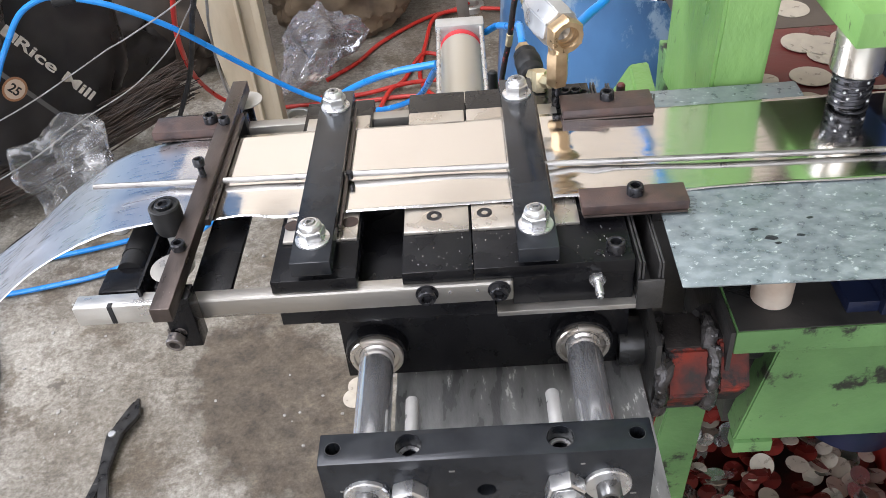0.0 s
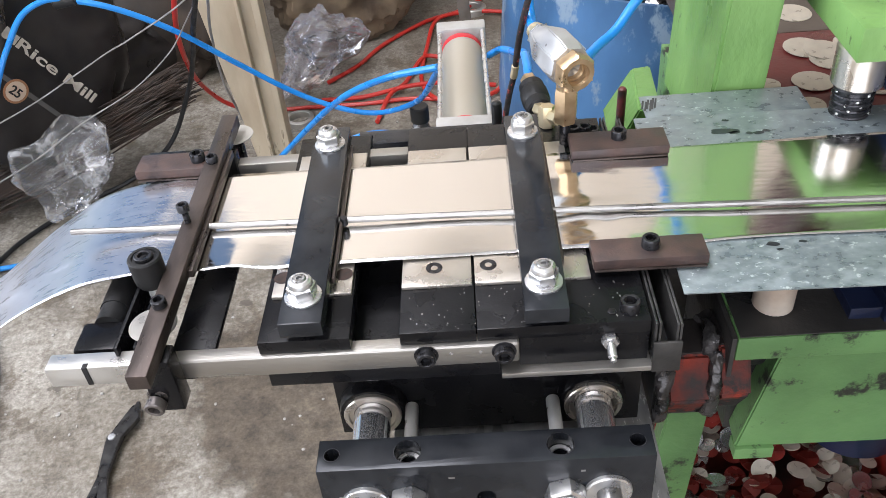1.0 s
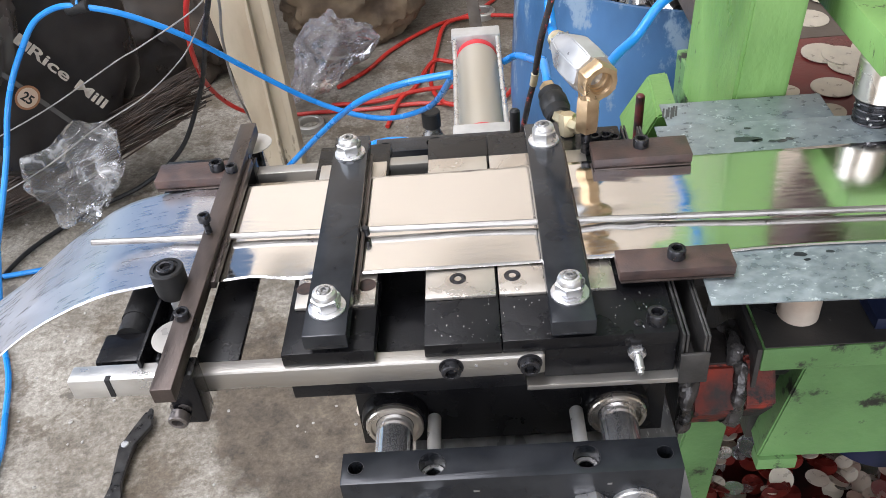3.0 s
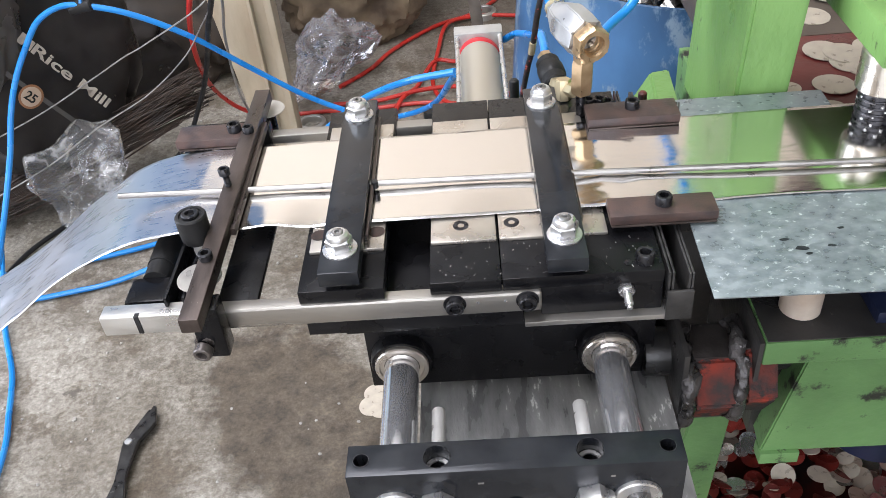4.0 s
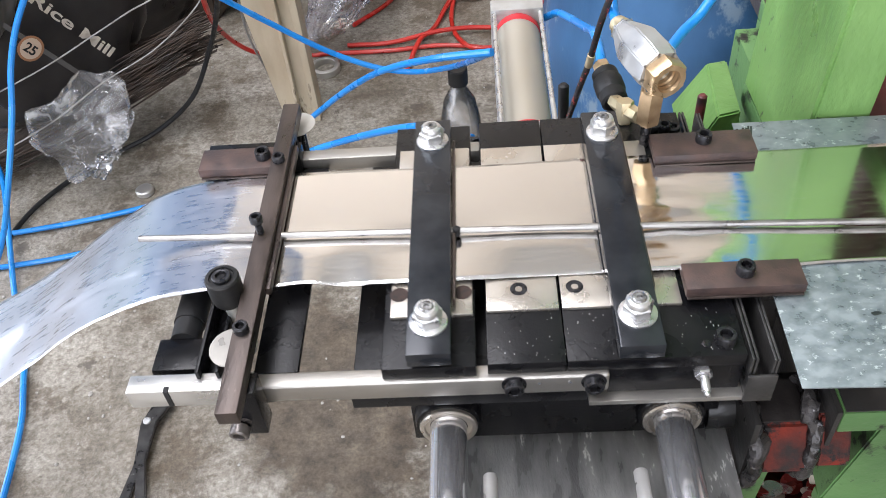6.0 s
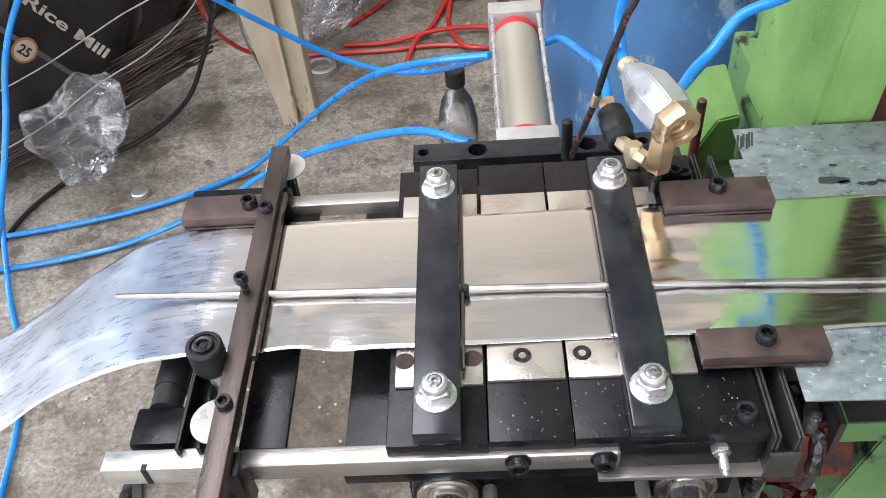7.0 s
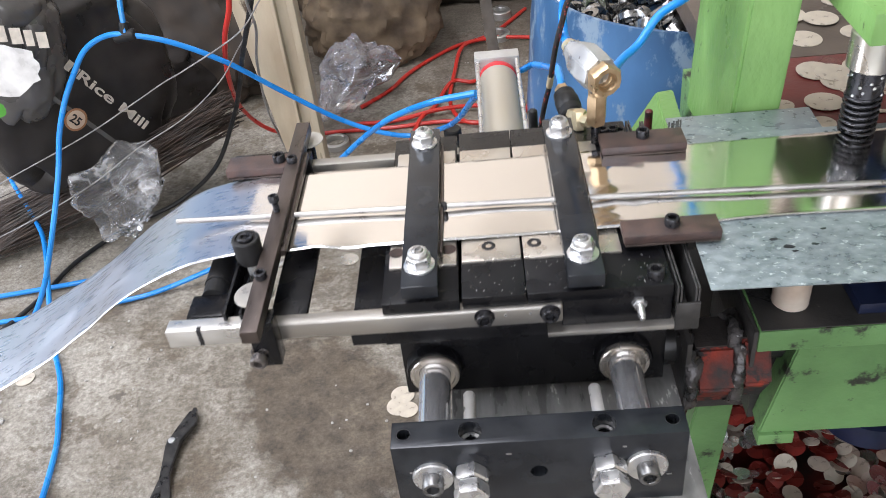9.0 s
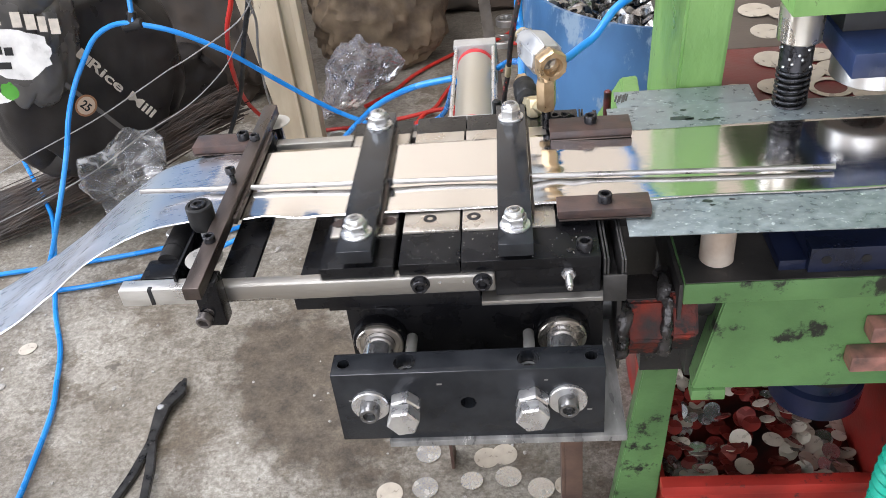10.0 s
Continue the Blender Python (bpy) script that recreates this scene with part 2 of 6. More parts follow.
def hose(points, r, seg=12, steps=8, bm=None, ripple=0.0):
    own = bmesh.new()
    path = glide(points, steps)
    rings, up = [], Vector((0.13, 0.21, 0.97)).normalized()
    for i, p in enumerate(path):
        d = (path[min(i + 1, len(path) - 1)] - path[max(i - 1, 0)]).normalized()
        side = d.cross(up)
        side = side.normalized() if side.length > 1e-4 else Vector((1, 0, 0))
        up = side.cross(d).normalized()
        rr = r + (ripple if i % 2 else -ripple)
        rings.append([own.verts.new(p + side * rr * math.cos(2 * math.pi * k / seg) + up * rr * math.sin(2 * math.pi * k / seg)) for k in range(seg)])
    for a, b in zip(rings, rings[1:]):
        for k in range(seg):
            own.faces.new((a[k], a[(k + 1) % seg], b[(k + 1) % seg], b[k]))
    own.faces.new(rings[0])
    own.faces.new(rings[-1])
    bmesh.ops.recalc_face_normals(own, faces=own.faces)
    return join(bm, own)


def carve(ob, cutters):
    """Cuts the bodies of the bmeshes out of ob's mesh, for good."""
    made = []
    for bm in cutters:
        me = bpy.data.meshes.new("cut")
        bm.to_mesh(me)
        bm.free()
        c = new("cut", me)
        made.append(c)
        mod = ob.modifiers.new("cut", "BOOLEAN")
        mod.object, mod.operation, mod.solver = c, "DIFFERENCE", "EXACT"
    bpy.context.view_layer.update()
    dg = bpy.context.evaluated_depsgraph_get()
    me = bpy.data.meshes.new_from_object(ob.evaluated_get(dg))
    ob.modifiers.clear()
    old = ob.data
    ob.data = me
    bpy.data.meshes.remove(old)
    for c in made:
        d = c.data
        bpy.data.objects.remove(c)
        bpy.data.meshes.remove(d)
    me.set_sharp_from_angle(angle=radians(32))
    return ob


def world_of(ob):
    off = Vector((0, 0, 0))
    while ob is not None:
        off += ob.location
        ob = ob.parent
    return off


def frame_on(p, right, up):
    right = Vector(right).normalized()
    n = right.cross(Vector(up)).normalized()
    up = n.cross(right)
    m = Matrix((right, up, n)).transposed().to_4x4()
    m.translation = p
    return m


def nut_set(x, y, z, parent, names=("washer", "nut", "stud")):
    """A flanged lock nut on its washer, with the stud's end standing out."""
    part(names[0], lathe((x, y, z), (x, y, z + 0.0018), [(0.005, 0), (0.0122, 0), (0.0122, 0.7), (0.0112, 1), (0.005, 1)], 32), ZINC, parent, "bright zinc washer")
    bm = hexagon((x, y, z + 0.0018), (x, y, z + 0.0108), 0.0170, None, random.uniform(0, 1))
    bm = lathe((x, y, z + 0.0104), (x, y, z + 0.0150), [(0.0081, 0), (0.0081, 0.35), (0.0074, 0.75), (0.0058, 1), (0.0046, 1), (0.0046, 0.5)], 28, bm)
    part(names[1], bm, ZINC, parent, "bright zinc lock nut")
    bm = lathe((x, y, z + 0.010), (x, y, z + 0.0158), [(0.0044, 0), (0.0044, 0.85), (0.0036, 1), (0.0018, 1), (0.0015, 0.72), (0, 0.68)], 20)
    part(names[2], bm, surf("dull_stud", (0.40, 0.40, 0.40), (0.22, 0.22, 0.22), 0.35, 0.9, 300), parent)

# ---- room ----
# stain centres lie beside the machine's foot where oil has soaked in
def concrete(name):
    m = bpy.data.materials.new(name)
    m.use_nodes = True
    n, l = m.node_tree.nodes, m.node_tree.links
    b = n["Principled BSDF"]
    tc = n.new("ShaderNodeTexCoord")

    def noisy(scale, detail, lo, hi, c0, c1, rough=0.55):
        t, r = n.new("ShaderNodeTexNoise"), n.new("ShaderNodeValToRGB")
        t.inputs["Scale"].default_value, t.inputs["Detail"].default_value, t.inputs["Roughness"].default_value = scale, detail, rough
        l.new(tc.outputs["Object"], t.inputs["Vector"])
        r.color_ramp.elements[0].position, r.color_ramp.elements[1].position = lo, hi
        r.color_ramp.elements[0].color, r.color_ramp.elements[1].color = (*c0, 1), (*c1, 1)
        l.new(t.outputs["Fac"], r.inputs["Fac"])
        return t, r

    def blend(fac, a, bcol, kind="MIX"):
        x = n.new("ShaderNodeMixRGB")
        x.blend_type = kind
        if isinstance(fac, float):
            x.inputs["Fac"].default_value = fac
        else:
            l.new(fac, x.inputs["Fac"])
        l.new(a, x.inputs["Color1"])
        if isinstance(bcol, tuple):
            x.inputs["Color2"].default_value = (*bcol, 1)
        else:
            l.new(bcol, x.inputs["Color2"])
        return x.outputs["Color"]

    base, base_r = noisy(6, 8, 0.35, 0.66, (0.36, 0.33, 0.275), (0.66, 0.63, 0.565), 0.66)
    grit, grit_r = noisy(85, 8, 0.40, 0.58, (0.45, 0.43, 0.40), (1, 1, 1), 0.78)
    col = blend(0.8, base_r.outputs["Color"], grit_r.outputs["Color"], "MULTIPLY")
    # brown dirt in blots, spots and drifts
    blot, blot_r = noisy(19, 12, 0.50, 0.575, (0, 0, 0), (0.60, 0.60, 0.60), 0.80)
    col = blend(blot_r.outputs["Color"], col, (0.115, 0.088, 0.060))
    spot, spot_r = noisy(9, 12, 0.535, 0.60, (0, 0, 0), (0.75, 0.75, 0.75), 0.72)
    col = blend(spot_r.outputs["Color"], col, (0.14, 0.108, 0.074))
    drift, drift_r = noisy(4.5, 8, 0.48, 0.66, (0, 0, 0), (0.5, 0.5, 0.5), 0.7)
    col = blend(drift_r.outputs["Color"], col, (0.20, 0.160, 0.110))
    # darker brown towards the back of the shop, with a wavering edge
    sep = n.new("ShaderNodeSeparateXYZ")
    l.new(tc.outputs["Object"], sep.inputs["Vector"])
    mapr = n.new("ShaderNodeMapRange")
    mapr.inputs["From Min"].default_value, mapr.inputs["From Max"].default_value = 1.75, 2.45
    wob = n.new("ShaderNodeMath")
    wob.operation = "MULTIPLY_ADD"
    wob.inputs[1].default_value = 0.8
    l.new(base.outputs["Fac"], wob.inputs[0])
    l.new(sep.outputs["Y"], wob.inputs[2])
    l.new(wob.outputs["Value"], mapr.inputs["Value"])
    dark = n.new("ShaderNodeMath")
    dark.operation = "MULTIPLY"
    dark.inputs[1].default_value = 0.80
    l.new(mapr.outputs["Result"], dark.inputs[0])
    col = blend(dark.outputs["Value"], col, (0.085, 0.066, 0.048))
    # oil soak, an uneven patch
    mp = n.new("ShaderNodeMapping")
    mp.vector_type = "TEXTURE"
    mp.inputs["Location"].default_value = (-0.295, 0.470, 0)
    mp.inputs["Rotation"].default_value = (0, 0, radians(-59))
    mp.inputs["Scale"].default_value = (0.225, 0.128, 1)
    l.new(tc.outputs["Object"], mp.inputs["Vector"])
    ln = n.new("ShaderNodeVectorMath")
    ln.operation = "LENGTH"
    l.new(mp.outputs["Vector"], ln.inputs[0])
    edge, _ = noisy(20, 9, 0, 1, (0, 0, 0), (1, 1, 1), 0.6)
    ad = n.new("ShaderNodeMath")
    ad.operation = "MULTIPLY_ADD"
    ad.inputs[1].default_value = 1.1
    l.new(edge.outputs["Fac"], ad.inputs[0])
    l.new(ln.outputs["Value"], ad.inputs[2])
    sr = n.new("ShaderNodeValToRGB")
    sr.color_ramp.elements[0].position, sr.color_ramp.elements[1].position = 0.70, 0.81
    sr.color_ramp.elements[0].color, sr.color_ramp.elements[1].color = (1, 1, 1, 1), (0, 0, 0, 1)
    div = n.new("ShaderNodeMath")
    div.operation = "DIVIDE"
    div.inputs[1].default_value = 2.0
    l.new(ad.outputs["Value"], div.inputs[0])
    l.new(div.outputs["Value"], sr.inputs["Fac"])
    soak = blend(0.35, sr.outputs["Color"], sr.outputs["Color"], "MULTIPLY")
    soft = n.new("ShaderNodeMath")
    soft.operation = "MULTIPLY"
    soft.inputs[1].default_value = 0.90
    l.new(soak, soft.inputs[0])
    wet, wet_r = noisy(26, 10, 0.38, 0.62, (0.070, 0.052, 0.035), (0.215, 0.172, 0.122), 0.75)
    col = blend(soft.outputs["Value"], col, wet_r.outputs["Color"])
    # fine grit and scuffs over everything, the oil included
    fine, fine_r = noisy(150, 8, 0.36, 0.60, (0.42, 0.40, 0.38), (1.0, 1.0, 1.0), 0.8)
    mid, mid_r = noisy(38, 8, 0.38, 0.62, (0.62, 0.60, 0.57), (1.0, 1.0, 1.0), 0.75)
    col = blend(0.75, col, fine_r.outputs["Color"], "MULTIPLY")
    col = blend(0.65, col, mid_r.outputs["Color"], "MULTIPLY")
    # soaked drops and a cloudy worn film
    cell, cell_r = n.new("ShaderNodeTexVoronoi"), n.new("ShaderNodeValToRGB")
    cell.inputs["Scale"].default_value = 11
    warp = n.new("ShaderNodeMixRGB")
    warp.blend_type = "LINEAR_LIGHT"
    warp.inputs["Fac"].default_value = 0.03
    l.new(tc.outputs["Object"], warp.inputs["Color1"])
    l.new(mid.outputs["Color"], warp.inputs["Color2"])
    l.new(warp.outputs["Color"], cell.inputs["Vector"])
    cell_r.color_ramp.elements[0].position, cell_r.color_ramp.elements[1].position = 0.10, 0.15
    cell_r.color_ramp.elements[0].color, cell_r.color_ramp.elements[1].color = (0.8, 0.8, 0.8, 1), (0, 0, 0, 1)
    l.new(cell.outputs["Distance"], cell_r.inputs["Fac"])
    col = blend(cell_r.outputs["Color"], col, (0.10, 0.085, 0.068))
    cloud, cloud_r = noisy(2.6, 6, 0.42, 0.60, (0.66, 0.64, 0.61), (1.0, 1.0, 1.0), 0.6)
    col = blend(0.8, col, cloud_r.outputs["Color"], "MULTIPLY")
    pale, pale_r = noisy(55, 9, 0.66, 0.72, (0, 0, 0), (0.55, 0.55, 0.55), 0.8)
    col = blend(pale_r.outputs["Color"], col, (0.52, 0.50, 0.46))
    l.new(col, b.inputs["Base Color"])
    rr = n.new("ShaderNodeMapRange")
    rr.inputs["To Min"].default_value, rr.inputs["To Max"].default_value = 0.5, 0.85
    l.new(base.outputs["Fac"], rr.inputs["Value"])
    l.new(rr.outputs["Result"], b.inputs["Roughness"])
    bp = n.new("ShaderNodeBump")
    bp.inputs["Strength"].default_value, bp.inputs["Distance"].default_value = 0.5, 0.002
    l.new(grit.outputs["Fac"], bp.inputs["Height"])
    l.new(bp.outputs["Normal"], b.inputs["Normal"])
    return m


FLOOR_MAT = concrete("worn_concrete")
WALL_MAT = surf("cream_wall_paint", (0.70, 0.62, 0.52), (0.65, 0.57, 0.47), 0.7, 0.0, 3, 0.2, 60)
CEIL_MAT = surf("roof_sheet", (0.70, 0.70, 0.68), (0.6, 0.6, 0.58), 0.5, 0.1, 3, 0.1, 40)


def plain(name, bm, material, label, category):
    ob = part(name, bm, material, None, "", True)
    return tagged(ob, label, category, "", "structure")


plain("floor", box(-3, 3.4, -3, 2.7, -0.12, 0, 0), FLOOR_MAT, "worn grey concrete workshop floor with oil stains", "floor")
bm = box(-1.12, 3.6, 2.7, 2.9, -0.12, 3.4, 0)
box(-3.2, -1.12, 2.7, 2.9, 3.2, 3.4, 0, bm)
plain("wall_north", bm, WALL_MAT, "cream painted workshop wall beside a wide opening", "wall")
plain("wall_east", box(3.4, 3.6, -3.2, 2.7, -0.12, 3.4, 0), WALL_MAT, "cream painted workshop wall", "wall")
bm = box(-3.2, -3, -3.2, -1.1, -0.12, 3.4, 0)
box(-3.2, -3, -1.1, 2.7, 3.2, 3.4, 0, bm)
plain("wall_west", bm, WALL_MAT, "cream painted wall with a wide open doorway", "wall")
bm = box(-3.0, -2.1, -3.2, -3, -0.12, 3.4, 0)
box(1.3, 3.4, -3.2, -3, -0.12, 3.4, 0, bm)
box(-2.1, 1.3, -3.2, -3, 2.95, 3.4, 0, bm)
plain("wall_south", bm, WALL_MAT, "cream painted wall with an open roller shutter", "wall")
plain("ceiling", box(-3.2, 3.6, -3.2, 2.9, 3.4, 3.5, 0), CEIL_MAT, "pale sheet metal workshop roof", "ceiling")
# unseen outdoor ground, tinted pale blue so the strip's droop mirrors blue
MIRRORED_GROUND_MAT = surf("mirrored_blue_ground", (0.56, 0.65, 0.78), (0.46, 0.55, 0.68), 0.6, 0.0, 0.8, 0.2, 20)
plain("ground", box(-60, 60, -60, 60, -0.2, -0.125, 0), MIRRORED_GROUND_MAT, "unseen pale blue-grey ground added for the strip to mirror", "ground")

# ---- strip feeder: fixed slide base ----
SHAFT_X, SHAFT_Z = 0.0805, 0.4660
slide_base = thing("feeder_slide_base", (0.02, 0.2, 0.4166), "black steel slide base with two chromed guide shafts", "machine base")
bm = box(-0.070, 0.129, -0.016, 0.425, 0.4166, 0.4235, 0.0006)
part("base_plate", bm, surf("scratched_plate", (0.31, 0.31, 0.30), (0.15, 0.15, 0.15), 0.34, 0.2, 30, 0.3, 300, ((0.75, 0.75, 0.72), 60, 0.605), stretch=(2.2, 0.6, 1)), slide_base, "scratched dark steel base plate")
front = part("front_plate", box(-0.1095, 0.1102, -0.0128, 0.0125, 0.4237, 0.5, 0.0010), BLACK_CLEAN, slide_base, "black oxide end plate with drilled holes")
cuts = []
for x, r, deep in ((-0.1, 0.0050, 0.020), (-0.05, 0.0088, 0.013), (0.05, 0.0088, 0.013), (0.1, 0.0050, 0.020)):
    cuts.append(rod((x, 0, 0.5 - deep), (x, 0, 0.51), r, 24, None, 0))
for x in (-0.05, 0.05):
    cuts.append(rod((x, 0, 0.43), (x, 0, 0.49), 0.0055, 20, None, 0))
cuts.append(rod((0.0, -0.03, 0.4645), (0.0, 0.0, 0.4645), 0.0065, 24, None, 0))
carve(front, cuts)
for x in (-0.05, 0.05):
    part("hole_ring", lathe((x, 0, 0.4872), (x, 0, 0.4885), [(0.0056, 0), (0.0084, 0), (0.0084, 1), (0.0056, 1), (0.0056, 0)], 24), ZINC, front)
for x in (-0.1, -0.05, 0.05, 0.1):
    r = 0.0054 if abs(x) > 0.07 else 0.0092
    part("hole_edge", lathe((x, 0, 0.4997), (x, 0, 0.5003), [(r - 0.0004, 0), (r, 0), (r, 1), (r - 0.0004, 1)], 24), SCREW, front)
rear = part("rear_plate", box(-0.1095, 0.1102, 0.377, 0.402, 0.4237, 0.5, 0.0010), BLACK_CLEAN, slide_base, "black oxide end plate with drilled holes")
cuts = [rod((x, 0.3895, 0.480), (x, 0.3895, 0.51), r, 24, None, 0) for x, r in ((-0.1, 0.0050), (-0.05, 0.0088), (0.05, 0.0088), (0.1, 0.0050))]
carve(rear, cuts)
for x in (-0.030, 0.028):
    part("face_screw", cap_screw((x, 0.3770, 0.4800), (0, -1, 0), 0.0050, 0.0020), SCREW, rear)
for x in (-SHAFT_X, SHAFT_X):
    shaft = part("guide_shaft", rod((x, 0.0125, SHAFT_Z), (x, 0.377, SHAFT_Z), 0.0135, 48), CHROME, slide_base, "polished hard-chromed guide shaft")
    bm = lathe((x, -0.0128, SHAFT_Z), (x, -0.0165, SHAFT_Z), [(0.004, 0), (0.0158, 0), (0.0158, 0.7), (0.0150, 1), (0.004, 1)], 32)
    part("washer", bm, ZINC, front, "thick turned steel washer")
    part("cap_screw", cap_screw((x, -0.0165, SHAFT_Z), (0, -1, 0), 0.0083, 0.0105), surf("steel_screw", (0.22, 0.22, 0.22), (0.14, 0.14, 0.14), 0.3, 0.8, 100, 0.1, 600), front, "socket cap screw")
for x in (-0.0515, 0.0515):
    bm = hexagon((x, -0.0128, 0.4680), (x, -0.0250, 0.4680), 0.0240, None, 0.3)
    part("lock_nut", bm, ZINC, front, "zinc-plated hexagon nut")
    bm = lathe((x, -0.0245, 0.4680), (x, -0.0275, 0.4680), [(0.0075, 0), (0.0078, 0.3), (0.0072, 0.5), (0.0078, 0.8), (0.0075, 1)], 20)
    hexagon((x, -0.0265, 0.4680), (x, -0.0385, 0.4680), 0.0235, bm, 0.15)
    part("adjusting_bolt", bm, ZINC, front, "zinc-plated hexagon head stop bolt")
    # the stop bolt's end behind the plate, with its threads
    thread = [(0.0, 0.0)] + [(0.0076 if k % 2 else 0.0062, 0.0196 * k) for k in range(13)] + [(0.0050, 0.237), (0.0050, 0.98), (0.0044, 1.0), (0.0, 1.0)]
    bm = lathe((x, 0.0125, 0.468), (x, 0.066, 0.468), thread, 20)
    part("stop_pin", bm, surf("bright_pin", (0.72, 0.71, 0.69), (0.60, 0.59, 0.57), 0.34, 0.45, 60, 0.05, 500), front, "threaded steel stop pin")
# pale stamped marks
for x, z, w in ((-0.024, 0.486, 0.004), (0.062, 0.487, 0.003), (-0.098, 0.470, 0.003), (0.096, 0.452, 0.004)):
    part("scuff", box(x, x + w, -0.01305, -0.01285, z, z + 0.0016, 0), surf("bare_scuff", (0.35, 0.34, 0.33), None, 0.4, 0.7, 300), front)

# ---- moving head ----
HEAD = (0.0, 0.2, 0.43)
head = thing("strip_feeder", HEAD, "black steel strip feeder head with clamp straps on sliding bearings", "strip feeder")
bm = box(-0.108, 0.117, 0.126, 0.330, 0.432, 0.5195, 0.0012)
part("carriage_block", bm, BLACK, head, "black bearing carriage block")
for x in (-SHAFT_X, SHAFT_X):
    bm = lathe((x, 0.126, SHAFT_Z), (x, 0.1155, SHAFT_Z), [(0.0138, 0), (0.0246, 0), (0.0246, 0.8), (0.0235, 1), (0.0212, 1), (0.0210, 0.85), (0.0138, 0.85)], 40)
    bush = part("bearing_flange", bm, BLACK, head)
    bm = lathe((x, 0.1175, SHAFT_Z), (x, 0.1115, SHAFT_Z), [(0.0175, 0), (0.0212, 0), (0.0212, 0.8), (0.0204, 1), (0.0178, 1), (0.0170, 0.7), (0.0138, 0.6)], 40)
    part("bearing_ring", bm, INSERT, bush, "ground steel bearing ring")
part("lower_plate", box(-0.1145, 0.1180, 0.098, 0.335, 0.5200, 0.5300, 0.0008), BLACK, head)
part("steel_strip", box(0.0150, 0.1180, 0.0845, 0.110, 0.5302, 0.5345, 0.0006), BAR_STEEL, head, "bare steel packing strip")
part("gripper_rail", box(-0.1390, 0.0140, 0.0890, 0.330, 0.5302, 0.5430, 0.0008), BLACK, head)
bm = box(-0.0492, 0.0000, 0.0900, 0.335, 0.5608, 0.5712, 0.0008)
part("fixed_jaw", bm, BLACK, head, "black jaw plate with worn edges")
bm = box(0.0006, 0.1105, 0.0900, 0.335, 0.5608, 0.5712, 0.0008)
part("fixed_jaw", bm, BLACK, head, "black jaw plate with worn edges")
part("side_body", box(0.0270, 0.1105, 0.0915, 0.333, 0.5347, 0.5606, 0.0008), BLACK, head)
part("inner_body", box(-0.0490, 0.0268, 0.1000, 0.333, 0.5432, 0.5606, 0.0005), BLACK, head)
# screws on the rear edge
for x in (0.088, 0.097, 0.104):
    part("rear_screw", cap_screw((x, 0.3120, 0.5714), (0, 0, 1), 0.0055, 0.007 if x < 0.1 else 0.004), SCREW, head)
# hardened inserts beside the strip
for x0, x1, sx in ((-0.0485, -0.0012, -0.0265), (0.0008, 0.0780, 0.0105)):
    for y0, y1 in ((0.1310, 0.165), (0.265, 0.298)):
        ins = part("jaw_insert", box(x0, x1, y0, y1, 0.5714, 0.5742, 0.0006), INSERT, head, "bright tool steel insert")
        if y0 < 0.2:
            bm = lathe((sx, 0.1490, 0.5738), (sx, 0.1490, 0.57445), [(0, 0.2), (0.0022, 0.2), (0.0026, 1), (0.0056, 1), (0.0060, 0)], 24)
            part("countersunk_screw", bm, SCREW, ins)
# end channel of two upright strips
CHANNEL = surf("dark_channel", (0.075, 0.072, 0.07), (0.04, 0.04, 0.04), 0.4, 0.5, 50, 0.2, 400)
channel = part("end_channel", box(0.1125, 0.1300, 0.0860, 0.335, 0.5300, 0.5360, 0.0005), CHANNEL, head, "dark steel slotted end channel")
for x in (0.1125, 0.1150, 0.1262, 0.1283):
    part("channel_strip", box(x, x + 0.0016, 0.0866, 0.335, 0.5362, 0.5690 + (0.002 if x < 0.12 else 0.0), 0.0004), CHANNEL, channel)
part("channel_end", box(0.1118, 0.1302, 0.0835, 0.0858, 0.5300, 0.5560, 0.0006), CHANNEL, channel)
part("top_screw", cap_screw((0.0985, 0.1005, 0.5714), (0, 0, 1), 0.0066, 0.0080), SCREW, head, "black socket cap screw")
part("small_plug", hexagon((0.0870, 0.0990, 0.5713), (0.0870, 0.0990, 0.5722), 0.0055), SCREW, head)
bm = hexagon((0.0850, 0.0915, 0.5560), (0.0850, 0.0855, 0.5560), 0.0100)
rod((0.0850, 0.0860, 0.5560), (0.0850, 0.0760, 0.5535), 0.0030, 16, bm)
rod((0.0850, 0.0765, 0.5535), (0.0850, 0.0730, 0.5530), 0.0022, 12, bm)
part("grease_nipple", bm, ZINC, head, "bright steel grease nipple")
# dust and chips
random.seed(4)
bm = bmesh.new()
for k in range(70):
    x, y = random.uniform(-0.045, 0.108), random.uniform(0.0915, 0.129)
    s = random.uniform(0.00025, 0.0007)
    box(x, x + s, y, y + s * random.uniform(0.6, 2), 0.5712, 0.5712 + s * 0.6, 0, bm)
tagged(part("metal_chips", bm, ZINC, head, "fine bright metal chips", False), kind="stuff")
# side bar
bar = part("side_bar", box(-0.2000, 0.0270, 0.0862, 0.0985, 0.5432, 0.5606, 0.0028, None, None, 3), BAR_STEEL, head, "scratched bright steel flat bar")
for x in (-0.0330, 0.0171):
    bm = cap_screw((x, 0.0862, 0.5546), (0, -1, 0), 0.0064, 0.0062)
    lathe((x, 0.0862, 0.5546), (x, 0.0856, 0.5546), [(0, 0), (0.0080, 0), (0.0080, 1), (0, 1)], 24, bm)
    part("bar_screw", bm, SCREW, bar, "black socket cap screw")
